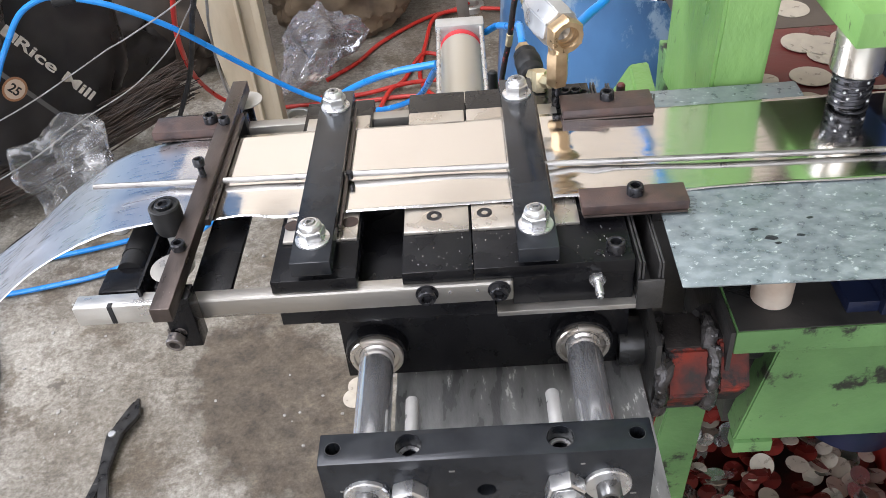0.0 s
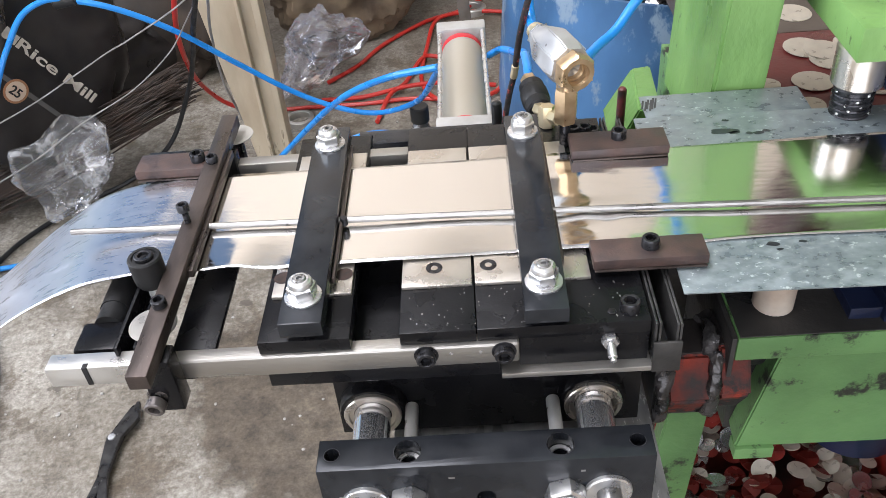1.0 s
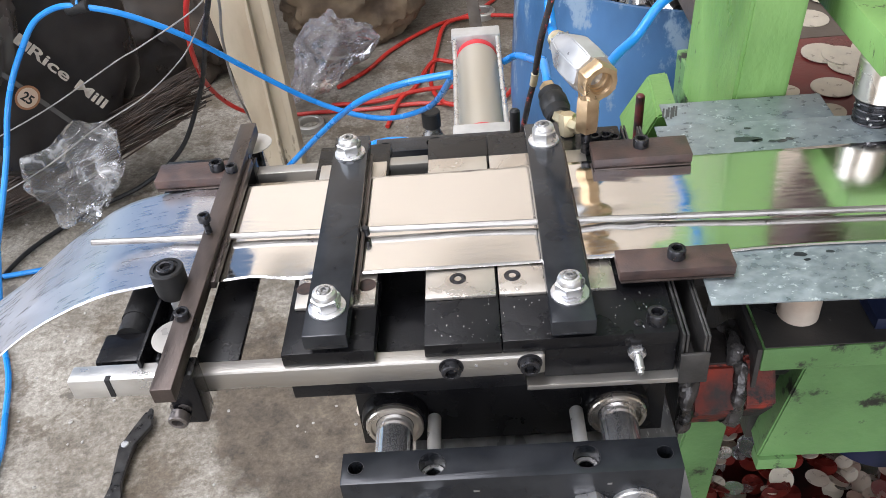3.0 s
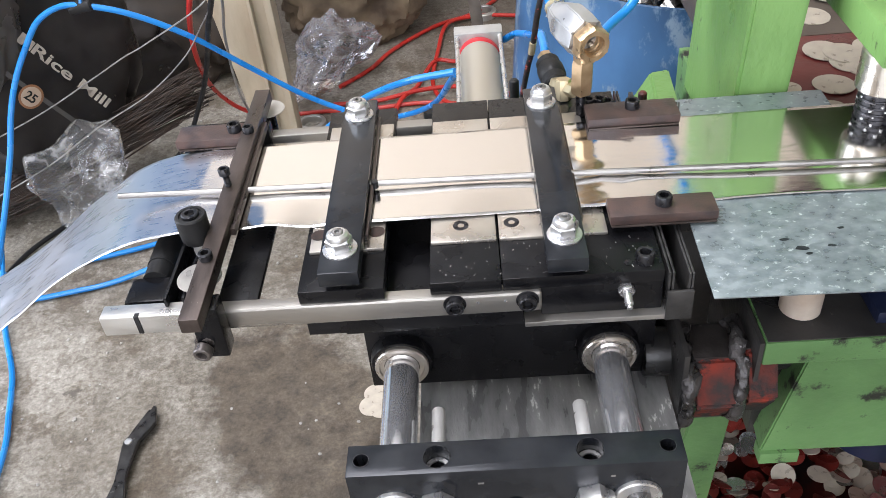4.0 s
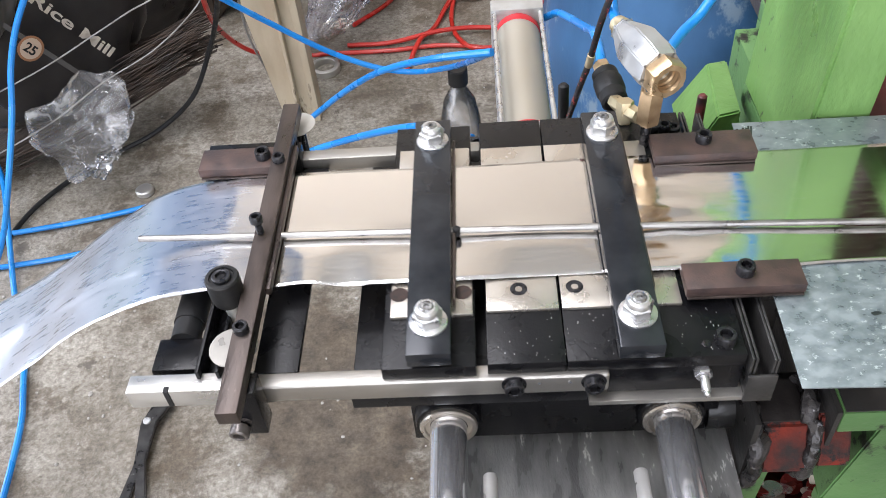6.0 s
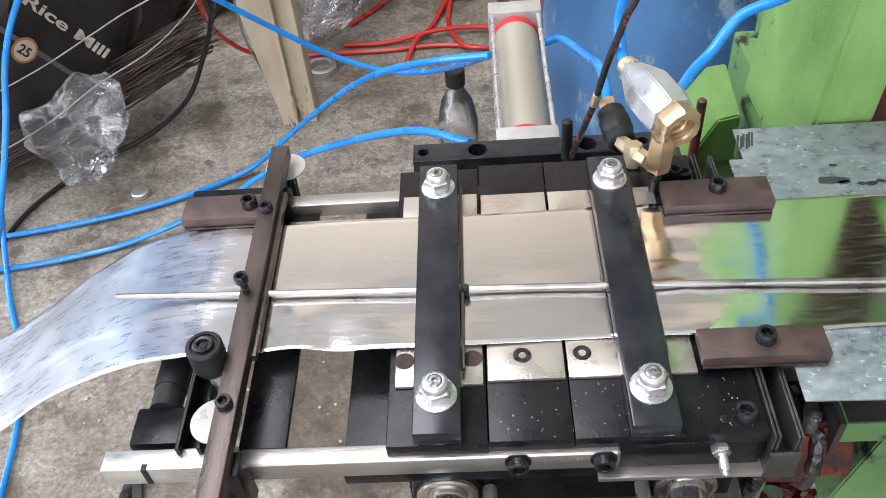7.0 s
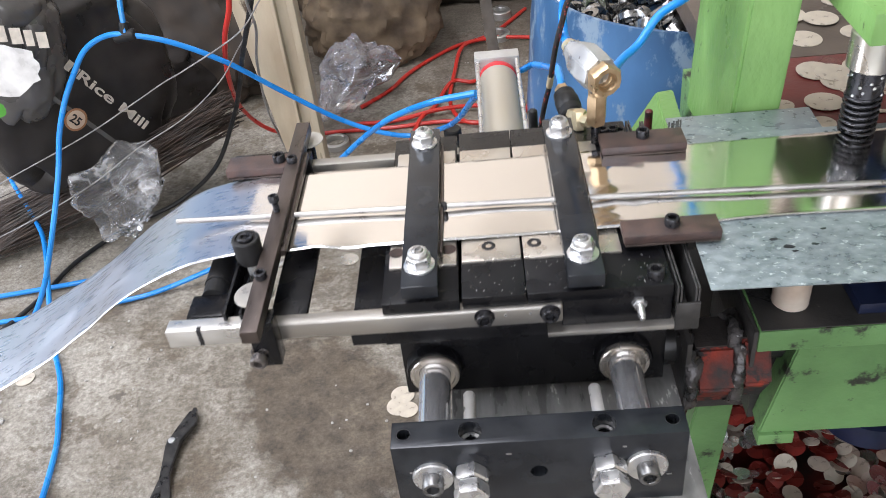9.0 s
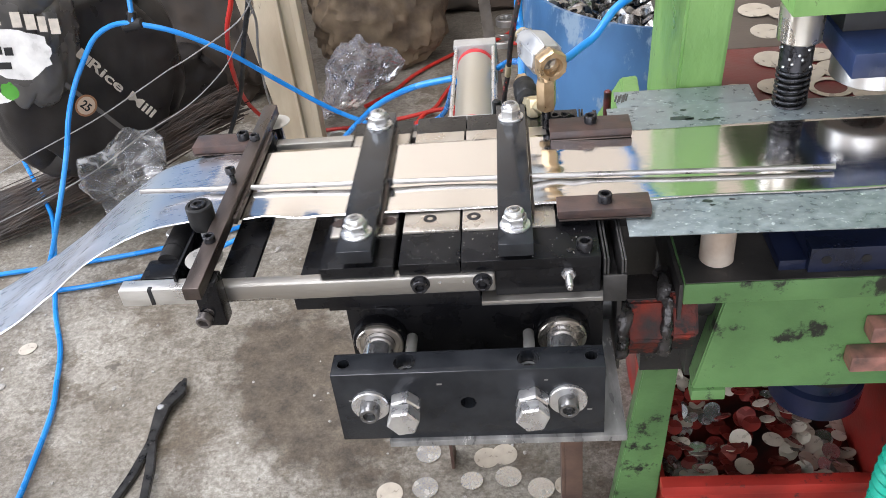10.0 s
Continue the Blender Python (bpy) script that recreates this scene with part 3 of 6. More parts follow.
for x in (-0.0170, 0.0020):
    part("dowel", rod((x, 0.0862, 0.5548), (x, 0.0860, 0.5548), 0.0012, 12, None, 0), ZINC, bar)
part("bar_end", box(-0.2830, -0.2003, 0.0862, 0.1000, 0.5440, 0.5606, 0.0010), surf("milled_aluminium", (0.66, 0.65, 0.62), (0.55, 0.54, 0.52), 0.36, 0.8, 60, 0.2, 600, stretch=(0.4, 1, 1)), head, "milled pale metal bar end with a slot")
part("slot", box(-0.2580, -0.2545, 0.0855, 0.0900, 0.5450, 0.5610, 0.0004), BLACK_RUBBER, head)
rear_bar = part("rear_side_bar", box(-0.2000, -0.0492, 0.3030, 0.3150, 0.5560, 0.5680, 0.0010), BAR_STEEL, head, "steel flat bar")

# entry frame at the free end
cross = part("crossbar", box(-0.2095, -0.1960, 0.0480, 0.3500, 0.5785, 0.5900, 0.0010), DARK_BAR, head, "dark square steel crossbar with worn edges")
part("guide_plate", box(-0.2010, -0.1720, 0.0985, 0.302, 0.5550, 0.5595, 0.0006), BLACK, head, "black flat guide plate")
bm = box(-0.1965, -0.1925, 0.150, 0.302, 0.5780, 0.5840, 0.0006)
part("guide_strip", bm, DARK_BAR, head)
for x, y, r, h in ((-0.2035, 0.1100, 0.0050, 0.0055), (-0.2030, 0.2770, 0.0048, 0.0055)):
    part("bar_top_screw", cap_screw((x, y, 0.5900), (0, 0, 1), r, h), SCREW, cross)
bm = rod((-0.2045, 0.1975, 0.5900), (-0.2055, 0.1990, 0.6010), 0.0026, 16)
cap_screw((-0.2055, 0.1990, 0.6000), (-0.05, 0.1, 1), 0.0046, 0.0055, bm)
part("hold_down_screw", bm, SCREW, cross, "long socket cap screw pressing on the rod")
bm = lathe((-0.2199, 0.1454, 0.5800), (-0.2199, 0.1454, 0.6030), [(0, 0), (0.0095, 0), (0.0110, 0.15), (0.0114, 0.35), (0.0114, 0.95), (0.0105, 1), (0.0085, 1), (0.0080, 0.94), (0.0045, 0.94), (0.0045, 0.6), (0, 0.6)], 32)
part("guide_roller", bm, BLACK_RUBBER, head, "black edge guide roller")
part("roller_screw", cap_screw((-0.2199, 0.1454, 0.6005), (0, 0, 1), 0.0064, 0.0040), SCREW, head)
part("roller_pin", rod((-0.2199, 0.1454, 0.5560), (-0.2199, 0.1454, 0.5800), 0.0050, 16), ZINC, head)
bm = box(-0.2360, -0.2220, 0.0950, 0.302, 0.5500, 0.5530, 0.0005)
box(-0.2372, -0.2348, 0.0950, 0.302, 0.5500, 0.5680, 0.0005, bm)
box(-0.2240, -0.2216, 0.0950, 0.302, 0.5500, 0.5680, 0.0005, bm)
part("slotted_channel", bm, BLACK, head, "black slotted steel channel")
bm = box(-0.2720, -0.2375, 0.1060, 0.1330, 0.5300, 0.5570, 0.0020)
part("roller_block", bm, BLACK, head, "black square mounting block")
bm = lathe((-0.2560, 0.1330, 0.5520), (-0.2560, 0.2900, 0.5520), [(0, 0), (0.0100, 0), (0.0100, 0.1), (0.0108, 0.1), (0.0108, 1), (0, 1)], 28)
part("support_roller", bm, BLACK_RUBBER, head, "black rubber support roller under the strip")
part("roller_block", box(-0.2720, -0.2375, 0.290, 0.312, 0.5300, 0.5600, 0.0020), BLACK, head)
for y0, y1 in ((0.0700, 0.0860), (0.2985, 0.3145)):
    bm = box(-0.2120, -0.1920, y0, y1, 0.5330, 0.5780, 0.0015)
    part("clamp_block", bm, BLACK, head, "dark clamp block")
bm = lathe((-0.2050, 0.0860, 0.5470), (-0.2082, 0.0660, 0.5430), [(0, 0), (0.0085, 0), (0.0085, 0.7), (0.0060, 0.75), (0, 0.75)], 20)
cap_screw((-0.2078, 0.0690, 0.5436), (-0.12, -1, -0.15), 0.0066, 0.0070, bm)
part("clamp_screw", bm, surf("worn_screw", (0.20, 0.18, 0.17), (0.10, 0.09, 0.085), 0.35, 0.7, 120, 0.2, 500), head, "worn socket clamp screw")
for x, y in ((-0.2130, 0.1105), (-0.2010, 0.3440)):
    bm = lathe((x, y, 0.5722), (x, y, 0.5732), [(0, 0), (0.0158, 0), (0.0160, 0.5), (0.0158, 1), (0, 1)], 40)
    part("packing_disc", bm, surf("dull_zinc_disc", (0.46, 0.44, 0.40), (0.38, 0.36, 0.33), 0.4, 0.5, 60, 0.1, 400), cross, "pale punched metal disc used as packing")
    part("packing_post", rod((x, y, 0.5606 if y < 0.2 else 0.5330), (x, y, 0.5722), 0.0060, 16), BLACK, cross)

# brown edge clamps with one screw each
for x0, x1, y0, y1, sx, sy in ((0.0795, 0.1550, 0.1318, 0.1545, 0.1185, 0.1445), (0.0805, 0.1560, 0.2630, 0.2900, 0.1190, 0.2790), (-0.2670, -0.2060, 0.2745, 0.2995, -0.2175, 0.2870)):
    bm = box(x0, x1, y0, y1, 0.5785, 0.5862, 0.0008)
    edge = part("edge_clamp", bm, BROWN, head, "browned steel strip edge clamp")
    part("edge_shim", box(x0 + 0.001, x1 - 0.001, y0 - 0.0012, y1 - 0.004, 0.5770, 0.5784, 0.0003), DARK_BAR, edge)
    part("edge_screw", cap_screw((sx, sy, 0.5862), (0, 0, 1), 0.0060, 0.0072), SCREW, edge, "black socket cap screw")
    part("edge_spacer", box(x0 + 0.004, x1 - 0.004, (y0 + 0.006) if y0 < 0.2 else y0 + 0.012, y1 - 0.002, 0.5714 if x0 > 0 else 0.5682, 0.5769, 0.0005), BLACK, edge)
part("clamp_carrier", box(-0.2670, -0.2000, 0.3005, 0.3150, 0.5500, 0.5784, 0.0008), BLACK, head)
part("clamp_base", box(0.1305, 0.1500, 0.1380, 0.1545, 0.5640, 0.5768, 0.0005), BLACK, head)
part("clamp_base", box(0.1305, 0.1500, 0.2700, 0.2880, 0.5640, 0.5768, 0.0005), BLACK, head)


def strap(x0, x1, parent, base_z=0.5782):
    """A flat clamp strap across the strip, with two studs and lock nuts."""
    s = part("clamp_strap", box(x0, x1, 0.0850, 0.3165, base_z, base_z + 0.0120, 0.0012), BLACK_CLEAN, parent, "smooth black clamp strap")
    for y in (0.1104, 0.2903):
        nut_set((x0 + x1) / 2, y, base_z + 0.0120, s)
    for y0, y1 in ((0.094, 0.127), (0.274, 0.307)):
        part("strap_spacer", box(x0 + 0.004, x1 - 0.004, y0, y1, 0.5714, base_z - 0.0002, 0.0004), BLACK, s)
    return s


strap(0.0310, 0.0585, head)
# thin spring strips that hold the strip beside the strap
part("wiper_strip", box(0.0590, 0.0612, 0.140, 0.300, 0.5780, 0.5822, 0.0004), DARK_BAR, head)

gripper = part("gripper", box(-0.1406, -0.0809, 0.0890, 0.332, 0.5608, 0.5712, 0.0008), BLACK, head, "sliding black gripper jaw")
part("gripper_leg", box(-0.1380, -0.0830, 0.100, 0.330, 0.5435, 0.5606, 0.0006), BLACK, gripper)
strap(-0.1235, -0.0955, gripper)
for y0, y1 in ((0.1290, 0.165), (0.268, 0.300)):
    part("gripper_insert", box(-0.1365, -0.0822, y0, y1, 0.5714, 0.5742, 0.0006), INSERT, gripper, "bright tool steel insert")
for x in (-0.1310, -0.0885):
    bm = lathe((x, 0.1480, 0.5738), (x, 0.1480, 0.5745), [(0, 0.85), (0.0024, 0.85), (0.0030, 0.95), (0.0054, 1), (0.0062, 0.9)], 24)
    part("counterbore", bm, surf("rusty_bore", (0.06, 0.035, 0.028), (0.02, 0.014, 0.012), 0.6, 0.2, 200), gripper, "rusty screw hole")
part("wiper_strip", box(-0.0950, -0.0928, 0.135, 0.300, 0.5780, 0.5825, 0.0004), DARK_BAR, gripper)
part("pinch_pin", rod((-0.0920, 0.1990, 0.578), (-0.0920, 0.1990, 0.5850), 0.0028, 14), SCREW, gripper)

# ---- air fitting on the head, with its tubes ----
fitting = thing("quick_exhaust_fitting", (0.079, 0.29, 0.5712), "nickel and brass quick exhaust fitting with blue tubes", "air fitting")
part("riser", rod((0.0787, 0.2949, 0.5714), (0.0787, 0.2949, 0.5980), 0.0042, 20), SCREW, fitting, "black threaded riser")
bm = hexagon((0.0790, 0.2942, 0.5960), (0.0790, 0.2890, 0.6290), 0.0165, None, 0.3)
lathe((0.0790, 0.2890, 0.6280), (0.0790, 0.2870, 0.6400), [(0.0078, 0), (0.0086, 0.5), (0.0110, 1)], 24, bm)
part("brass_nut", bm, BRASS, fitting, "brass hexagon adapter")
a, b = Vector((0.0612, 0.3375, 0.6508)), Vector((0.0849, 0.2683, 0.6488))
d = (b - a).normalized()
bm = lathe(a + d * 0.004, b - d * 0.012, [(0, 0), (0.0090, 0.0), (0.0112, 0.10), (0.0178, 0.42), (0.0180, 0.80), (0.0155, 1), (0, 1)], 8, None, 0.2)
bmesh.ops.bevel(bm, geom=bm.edges[:], offset=0.0009, segments=2, affect="EDGES")
part("valve_body", bm, NICKEL, fitting, "faceted satin silver valve body")
# rows of unreadable print on the body's flank
flank = d.cross(Vector((0, 0, 1))).normalized() * -1
for k in range(3):
    own = box(-0.0075, 0.0075 - 0.003 * k, -0.0007, 0.0007, 0, 0.0002, 0)
    own.transform(frame_on(a.lerp(b, 0.56) + (flank * 0.0182 + Vector((0, 0, 0.0045 - 0.0032 * k))), d, Vector((0, 0, 1))))
    part("print_bar", own, surf("faded_print", (0.40, 0.41, 0.43), None, 0.6), fitting)
bm = lathe(b - d * 0.0125, b, [(0.0110, 0), (0.0146, 0), (0.0152, 0.15), (0.0152, 0.85), (0.0140, 1), (0.0112, 1)], 6, None, 0.5)
lathe(b - d * 0.0125, b, [(0.0114, 1), (0.0092, 1), (0.0084, 0.85), (0.0088, 0.7), (0.0080, 0.55), (0.0084, 0.4), (0.0074, 0.3), (0.0070, 0.02), (0, 0.02)], 28, bm)
lathe(b - d * 0.0004, b + d * 0.0004, [(0.0128, 0), (0.0128, 1), (0.0090, 1)], 28, bm)
part("port", bm, BRASS, fitting, "open threaded brass port")
part("inlet", lathe(a + d * 0.006, a - d * 0.008, [(0.0082, 0), (0.0082, 0.5), (0.0070, 0.55), (0.0070, 0.85), (0.0055, 1), (0, 1)], 16), PALE_BRASS, fitting)
part("tube", hose([a - d * 0.007, (0.0575, 0.3600, 0.6550), (0.0570, 0.3700, 0.6680), (0.0600, 0.3720, 0.6880), (0.0700, 0.3700, 0.72), (0.090, 0.368, 0.80), (0.12, 0.37, 1.05)], 0.0042), BLUE_TUBE, fitting, "blue polyurethane air tube")
part("tube", hose([(0.0860, 0.3180, 0.6400), (0.1000, 0.3480, 0.6200), (0.1180, 0.3790, 0.6170), (0.1344, 0.3960, 0.6215), (0.1556, 0.4080, 0.6440), (0.178, 0.385, 0.672), (0.195, 0.350, 0.712), (0.206, 0.328, 0.752), (0.213, 0.300, 0.790), (0.222, 0.262, 0.86), (0.23, 0.24, 1.02)], 0.0042), BLUE_TUBE, fitting, "blue polyurethane air tube")
p, q = Vector((0.0640, 0.3500, 0.5720)), Vector((0.0590, 0.3870, 0.5770))
bm = rod(p, q, 0.0112, 28, None, 0.002)
lathe(p.lerp(q, 0.30), p.lerp(q, 0.75), [(0.0112, 0), (0.0124, 0.15), (0.0124, 0.85), (0.0112, 1)], 28, bm)
part("collar", bm, BLACK_RUBBER, fitting, "black plastic push-in collar")
part("collar_nut", hexagon(q, q + (q - p).normalized() * 0.011, 0.0130), BRASS, fitting)
bm = hexagon((0.0677, 0.3260, 0.5714), (0.0677, 0.3285, 0.5900), 0.0125)
hexagon((0.0620, 0.3480, 0.5760), (0.0760, 0.3120, 0.5860), 0.0110, bm)
part("tee", bm, PALE_BRASS, fitting, "pale brass tee")
part("tube", hose([q + (q - p).normalized() * 0.010, (0.0585, 0.4150, 0.5800), (0.0585, 0.4550, 0.5740), (0.0580, 0.506, 0.5480), (0.0500, 0.580, 0.5150), (0.0420, 0.630, 0.4920), (0.0290, 0.6450, 0.4780)], 0.0042), BLUE_TUBE, fitting, "blue polyurethane air tube")
bm = hose([(0.0330, 0.4180, 0.5050), (0.0360, 0.3980, 0.5400), (0.0400, 0.3800, 0.5760), (0.0440, 0.3730, 0.5980), (0.0490, 0.3595, 0.6420), (0.0572, 0.3515, 0.6812), (0.0690, 0.3480, 0.74), (0.09, 0.36, 1.0)], 0.0027)
part("cable", bm, surf("twisted_cable", (0.014, 0.011, 0.011), (0.012, 0.010, 0.010), 0.5, 0, 90, 0.3, 400, ((0.42, 0.06, 0.05), 130, 0.56)), fitting, "dark braided sensor cable with red flecks")
part("cable_sleeve", rod((0.0432, 0.3736, 0.5935), (0.0450, 0.3705, 0.6070), 0.0033, 12), PALE_BRASS, fitting, "frayed pale tape round the cable")
part("cable_end", rod((0.0290, 0.4180, 0.5020), (0.0290, 0.4240, 0.5420), 0.0050, 14, None, 0.002), BLACK_RUBBER, fitting)

# ---- air cylinder behind the slide ----
cyl = thing("air_cylinder", (-0.0026, 0.53, 0.4385), "grey pneumatic tie-rod cylinder with red end rings", "air cylinder")
CAPM = surf("cast_aluminium", (0.58, 0.58, 0.57), (0.48, 0.48, 0.47), 0.42, 0.6, 60, 0.25, 300)
for y0, y1 in ((0.4025, 0.4235), (0.6270, 0.6507)):
    part("end_cap", box(-0.0322, 0.0270, y0, y1, 0.4385, 0.4980, 0.0022), CAPM, cyl, "grey cast aluminium end cap")
part("barrel", rod((-0.0026, 0.4235, 0.4680), (-0.0026, 0.6270, 0.4680), 0.0250, 48), surf("champagne_tube", (0.50, 0.465, 0.395), (0.47, 0.435, 0.365), 0.46, 0.6, 12, 0.03, 400), cyl, "champagne anodised tube")
for y0, y1 in ((0.4240, 0.4325), (0.6150, 0.6265)):
    part("ring", lathe((-0.0026, y0, 0.4680), (-0.0026, y1, 0.4680), [(0.0252, 0), (0.0257, 0.1), (0.0257, 0.9), (0.0252, 1)], 48), surf("red_label_band", (0.60, 0.03, 0.04), (0.5, 0.025, 0.035), 0.4), cyl, "red label band")
for x in (-0.0285, 0.0233):
    for z in (0.4430, 0.4930):
        part("tie_rod", rod((x, 0.4235, z), (x, 0.6270, z), 0.0026, 16), ZINC, cyl)

# ---- the steel strip and the centre rod ----
def mirror_strip(name):
    """Bright rolled steel; the free end is scuffed, crinkled and tinted for reflected sky."""
    m = bpy.data.materials.new(name)
    m.use_nodes = True
    n, l = m.node_tree.nodes, m.node_tree.links
    b = n["Principled BSDF"]
    b.inputs["Metallic"].default_value = 1.0
    tc = n.new("ShaderNodeTexCoord")

    def noisy(scale, detail, stretch, turn=0.0):
        mp, t = n.new("ShaderNodeMapping"), n.new("ShaderNodeTexNoise")
        mp.inputs["Scale"].default_value, mp.inputs["Rotation"].default_value = stretch, (0, 0, radians(turn))
        t.inputs["Scale"].default_value, t.inputs["Detail"].default_value = scale, detail
        l.new(tc.outputs["Object"], mp.inputs["Vector"])
        l.new(mp.outputs["Vector"], t.inputs["Vector"])
        return t.outputs["Fac"]

    def ranged(value, lo, hi, a, c):
        r = n.new("ShaderNodeMapRange")
        for key, v in (("From Min", lo), ("From Max", hi), ("To Min", a), ("To Max", c)):
            r.inputs[key].default_value = v
        l.new(value, r.inputs["Value"])
        return r.outputs["Result"]

    def calc(kind, x, y):
        k = n.new("ShaderNodeMath")
        k.operation = kind
        for i, v in enumerate((x, y)):
            if isinstance(v, float):
                k.inputs[i].default_value = v
            else:
                l.new(v, k.inputs[i])
        return k.outputs["Value"]

    sep = n.new("ShaderNodeSeparateXYZ")
    l.new(tc.outputs["Object"], sep.inputs["Vector"])
    free_end = ranged(sep.outputs["X"], -0.20, -0.25, 0.0, 1.0)
    brush = noisy(9, 5, (6, 40, 1))
    scuff = calc("MAXIMUM", ranged(noisy(18, 6, (0.5, 1.6, 1), 24), 0.54, 0.66, 0.0, 1.0), ranged(noisy(20, 6, (1.5, 0.4, 1), -12), 0.56, 0.68, 0.0, 1.0))
    scuff = calc("MULTIPLY", scuff, free_end)
    # bluer, darker base at the free end paints in the reflected sky
    sky_tone = n.new("ShaderNodeMixRGB")
    sky_tone.inputs["Color1"].default_value, sky_tone.inputs["Color2"].default_value = (0.86, 0.85, 0.84, 1), (0.70, 0.71, 0.77, 1)
    l.new(free_end, sky_tone.inputs["Fac"])
    l.new(sky_tone.outputs["Color"], b.inputs["Base Color"])
    rough = calc("ADD", ranged(brush, 0.3, 0.7, 0.07, 0.19), calc("MULTIPLY", free_end, 0.17))
    rough = calc("ADD", rough, calc("MULTIPLY", scuff, 0.05))
    l.new(rough, b.inputs["Roughness"])
    crinkle = calc("MULTIPLY", noisy(13, 2, (0.9, 1.1, 1), 30), calc("MULTIPLY", free_end, 2.0))
    height = calc("ADD", calc("MULTIPLY", brush, 0.012), crinkle)
    bp = n.new("ShaderNodeBump")
    bp.inputs["Strength"].default_value, bp.inputs["Distance"].default_value = 0.35, 0.0012
    l.new(height, bp.inputs["Height"])
    l.new(bp.outputs["Normal"], b.inputs["Normal"])
    return m


STRIP_MAT = mirror_strip("bright_strip_steel")
strip = thing("steel_strip", (0.0, 0.217, 0.5764), "mirror-bright thin steel strip drooping at its free end", "metal strip")
PROFILE = glide([(0.62, 0, 0.5764), (0.30, 0, 0.5764), (0.0, 0, 0.5764), (-0.20, 0, 0.5764), (-0.245, 0, 0.5760), (-0.295, 0, 0.5650), (-0.350, 0, 0.5340), (-0.40, 0, 0.4980), (-0.46, 0, 0.4590), (-0.54, 0, 0.418), (-0.64, 0, 0.382), (-0.80, 0, 0.34)], 20)


def strip_z(x, v):
    """Buckles of the thin strip between its clamps, none under them."""
    z = 0.0
    if -0.30 < x < 0.16:
        edge = max(0.0, 1 - abs(v + 0.030) / 0.030)
        z += 0.0009 * edge * math.sin((x + 0.05) * 42)
        z += 0.0009 * max(0, -v / 0.058) ** 2 * math.sin((x + 0.10) * 38 + 0.6)
    if -0.195 < x < -0.125:
        s = math.sin((x + 0.195) / 0.070 * math.pi)
        z += 0.0030 * s * max(0, (-v - 0.012) / 0.046) ** 1.5 * math.sin((x + 0.195) * 72)
    if 0.060 < x < 0.115:
        s = math.sin((x - 0.06) / 0.055 * math.pi)
        z += s * (0.0016 * math.cos(v * 20) + 0.0030 * noise.noise(Vector((x * 60, v * 45, 3.0))) + 0.0010 * noise.noise(Vector((x * 150, v * 120, 8.0))))
    if x < -0.24:
        s = min(1.0, (-0.24 - x) / 0.08)
        z += s * (0.0020 * noise.noise(Vector((x * 18, v * 22, 1.0))) + 0.0005 * noise.noise(Vector((x * 50, v * 55, 5.0))))
    return z


bm = bmesh.new()
rows = []
NV = 32
for p in PROFILE:
    row = []
    for k in range(NV + 1):
        v = -0.0595 + 0.1185 * k / NV
        lip = 0.0012 * math.sin(p.x * 33 + 1.0) * (1 if k == 0 else 0.5 if k == 1 else 0) + 0.0009 * math.sin(p.x * 27) * (1 if k == NV else 0)
        row.append(bm.verts.new((p.x, 0.217 + v + lip, p.z + strip_z(p.x, v) + (0.0008 * math.sin(v * 45 + p.x * 25) * min(1, max(0, (-0.30 - p.x) / 0.1)) if p.x < -0.3 else 0))))
    rows.append(row)
for a, b in zip(rows, rows[1:]):
    for k in range(NV):
        bm.faces.new((a[k], b[k], b[k + 1], a[k + 1]))
bmesh.ops.recalc_face_normals(bm, faces=bm.faces)
sheet_ob = part("sheet", bm, STRIP_MAT, strip)
for f in sheet_ob.data.polygons:
    f.use_smooth = True
mod = sheet_ob.modifiers.new("thickness", "SOLIDIFY")
mod.thickness, mod.offset = 0.00018, -1

rod_thing = thing("guide_rod", (0.0, 0.2, 0.5764), "thin bright steel rod lying along the strip", "rod")
bm = hose([(-0.298, 0.2080, 0.5803), (-0.2, 0.2045, 0.5806), (0.06, 0.1970, 0.5806), (0.314, 0.1865, 0.5803)], 0.0024, 10, 6)
part("rod", bm, surf("bright_rod", (0.40, 0.39, 0.37), (0.24, 0.23, 0.22), 0.38, 0.9, 40, 0.1, 500), rod_thing)

# ---- galvanised tables and the press ----
sheet = thing("galvanised_sheet", (0.25, 0.17, 0.57), "spangled galvanised steel support sheet", "metal sheet")
bm = box(0.1365, 0.62, 0.0505, 0.2655, 0.5735, 0.5748, 0.0003, None, pose(0, 0, 0, 0, 0, -1.2))
part("sheet", bm, GALV, sheet)
part("sheet", box(0.1500, 0.2850, 0.2500, 0.3080, 0.5722, 0.5733, 0.0003), GALV, sheet)
SPOT = surf("wet_oil_spot", (0.04, 0.05, 0.05), (0.025, 0.03, 0.03), 0.12, 0.0, 60, 0.02, 200)
random.seed(7)
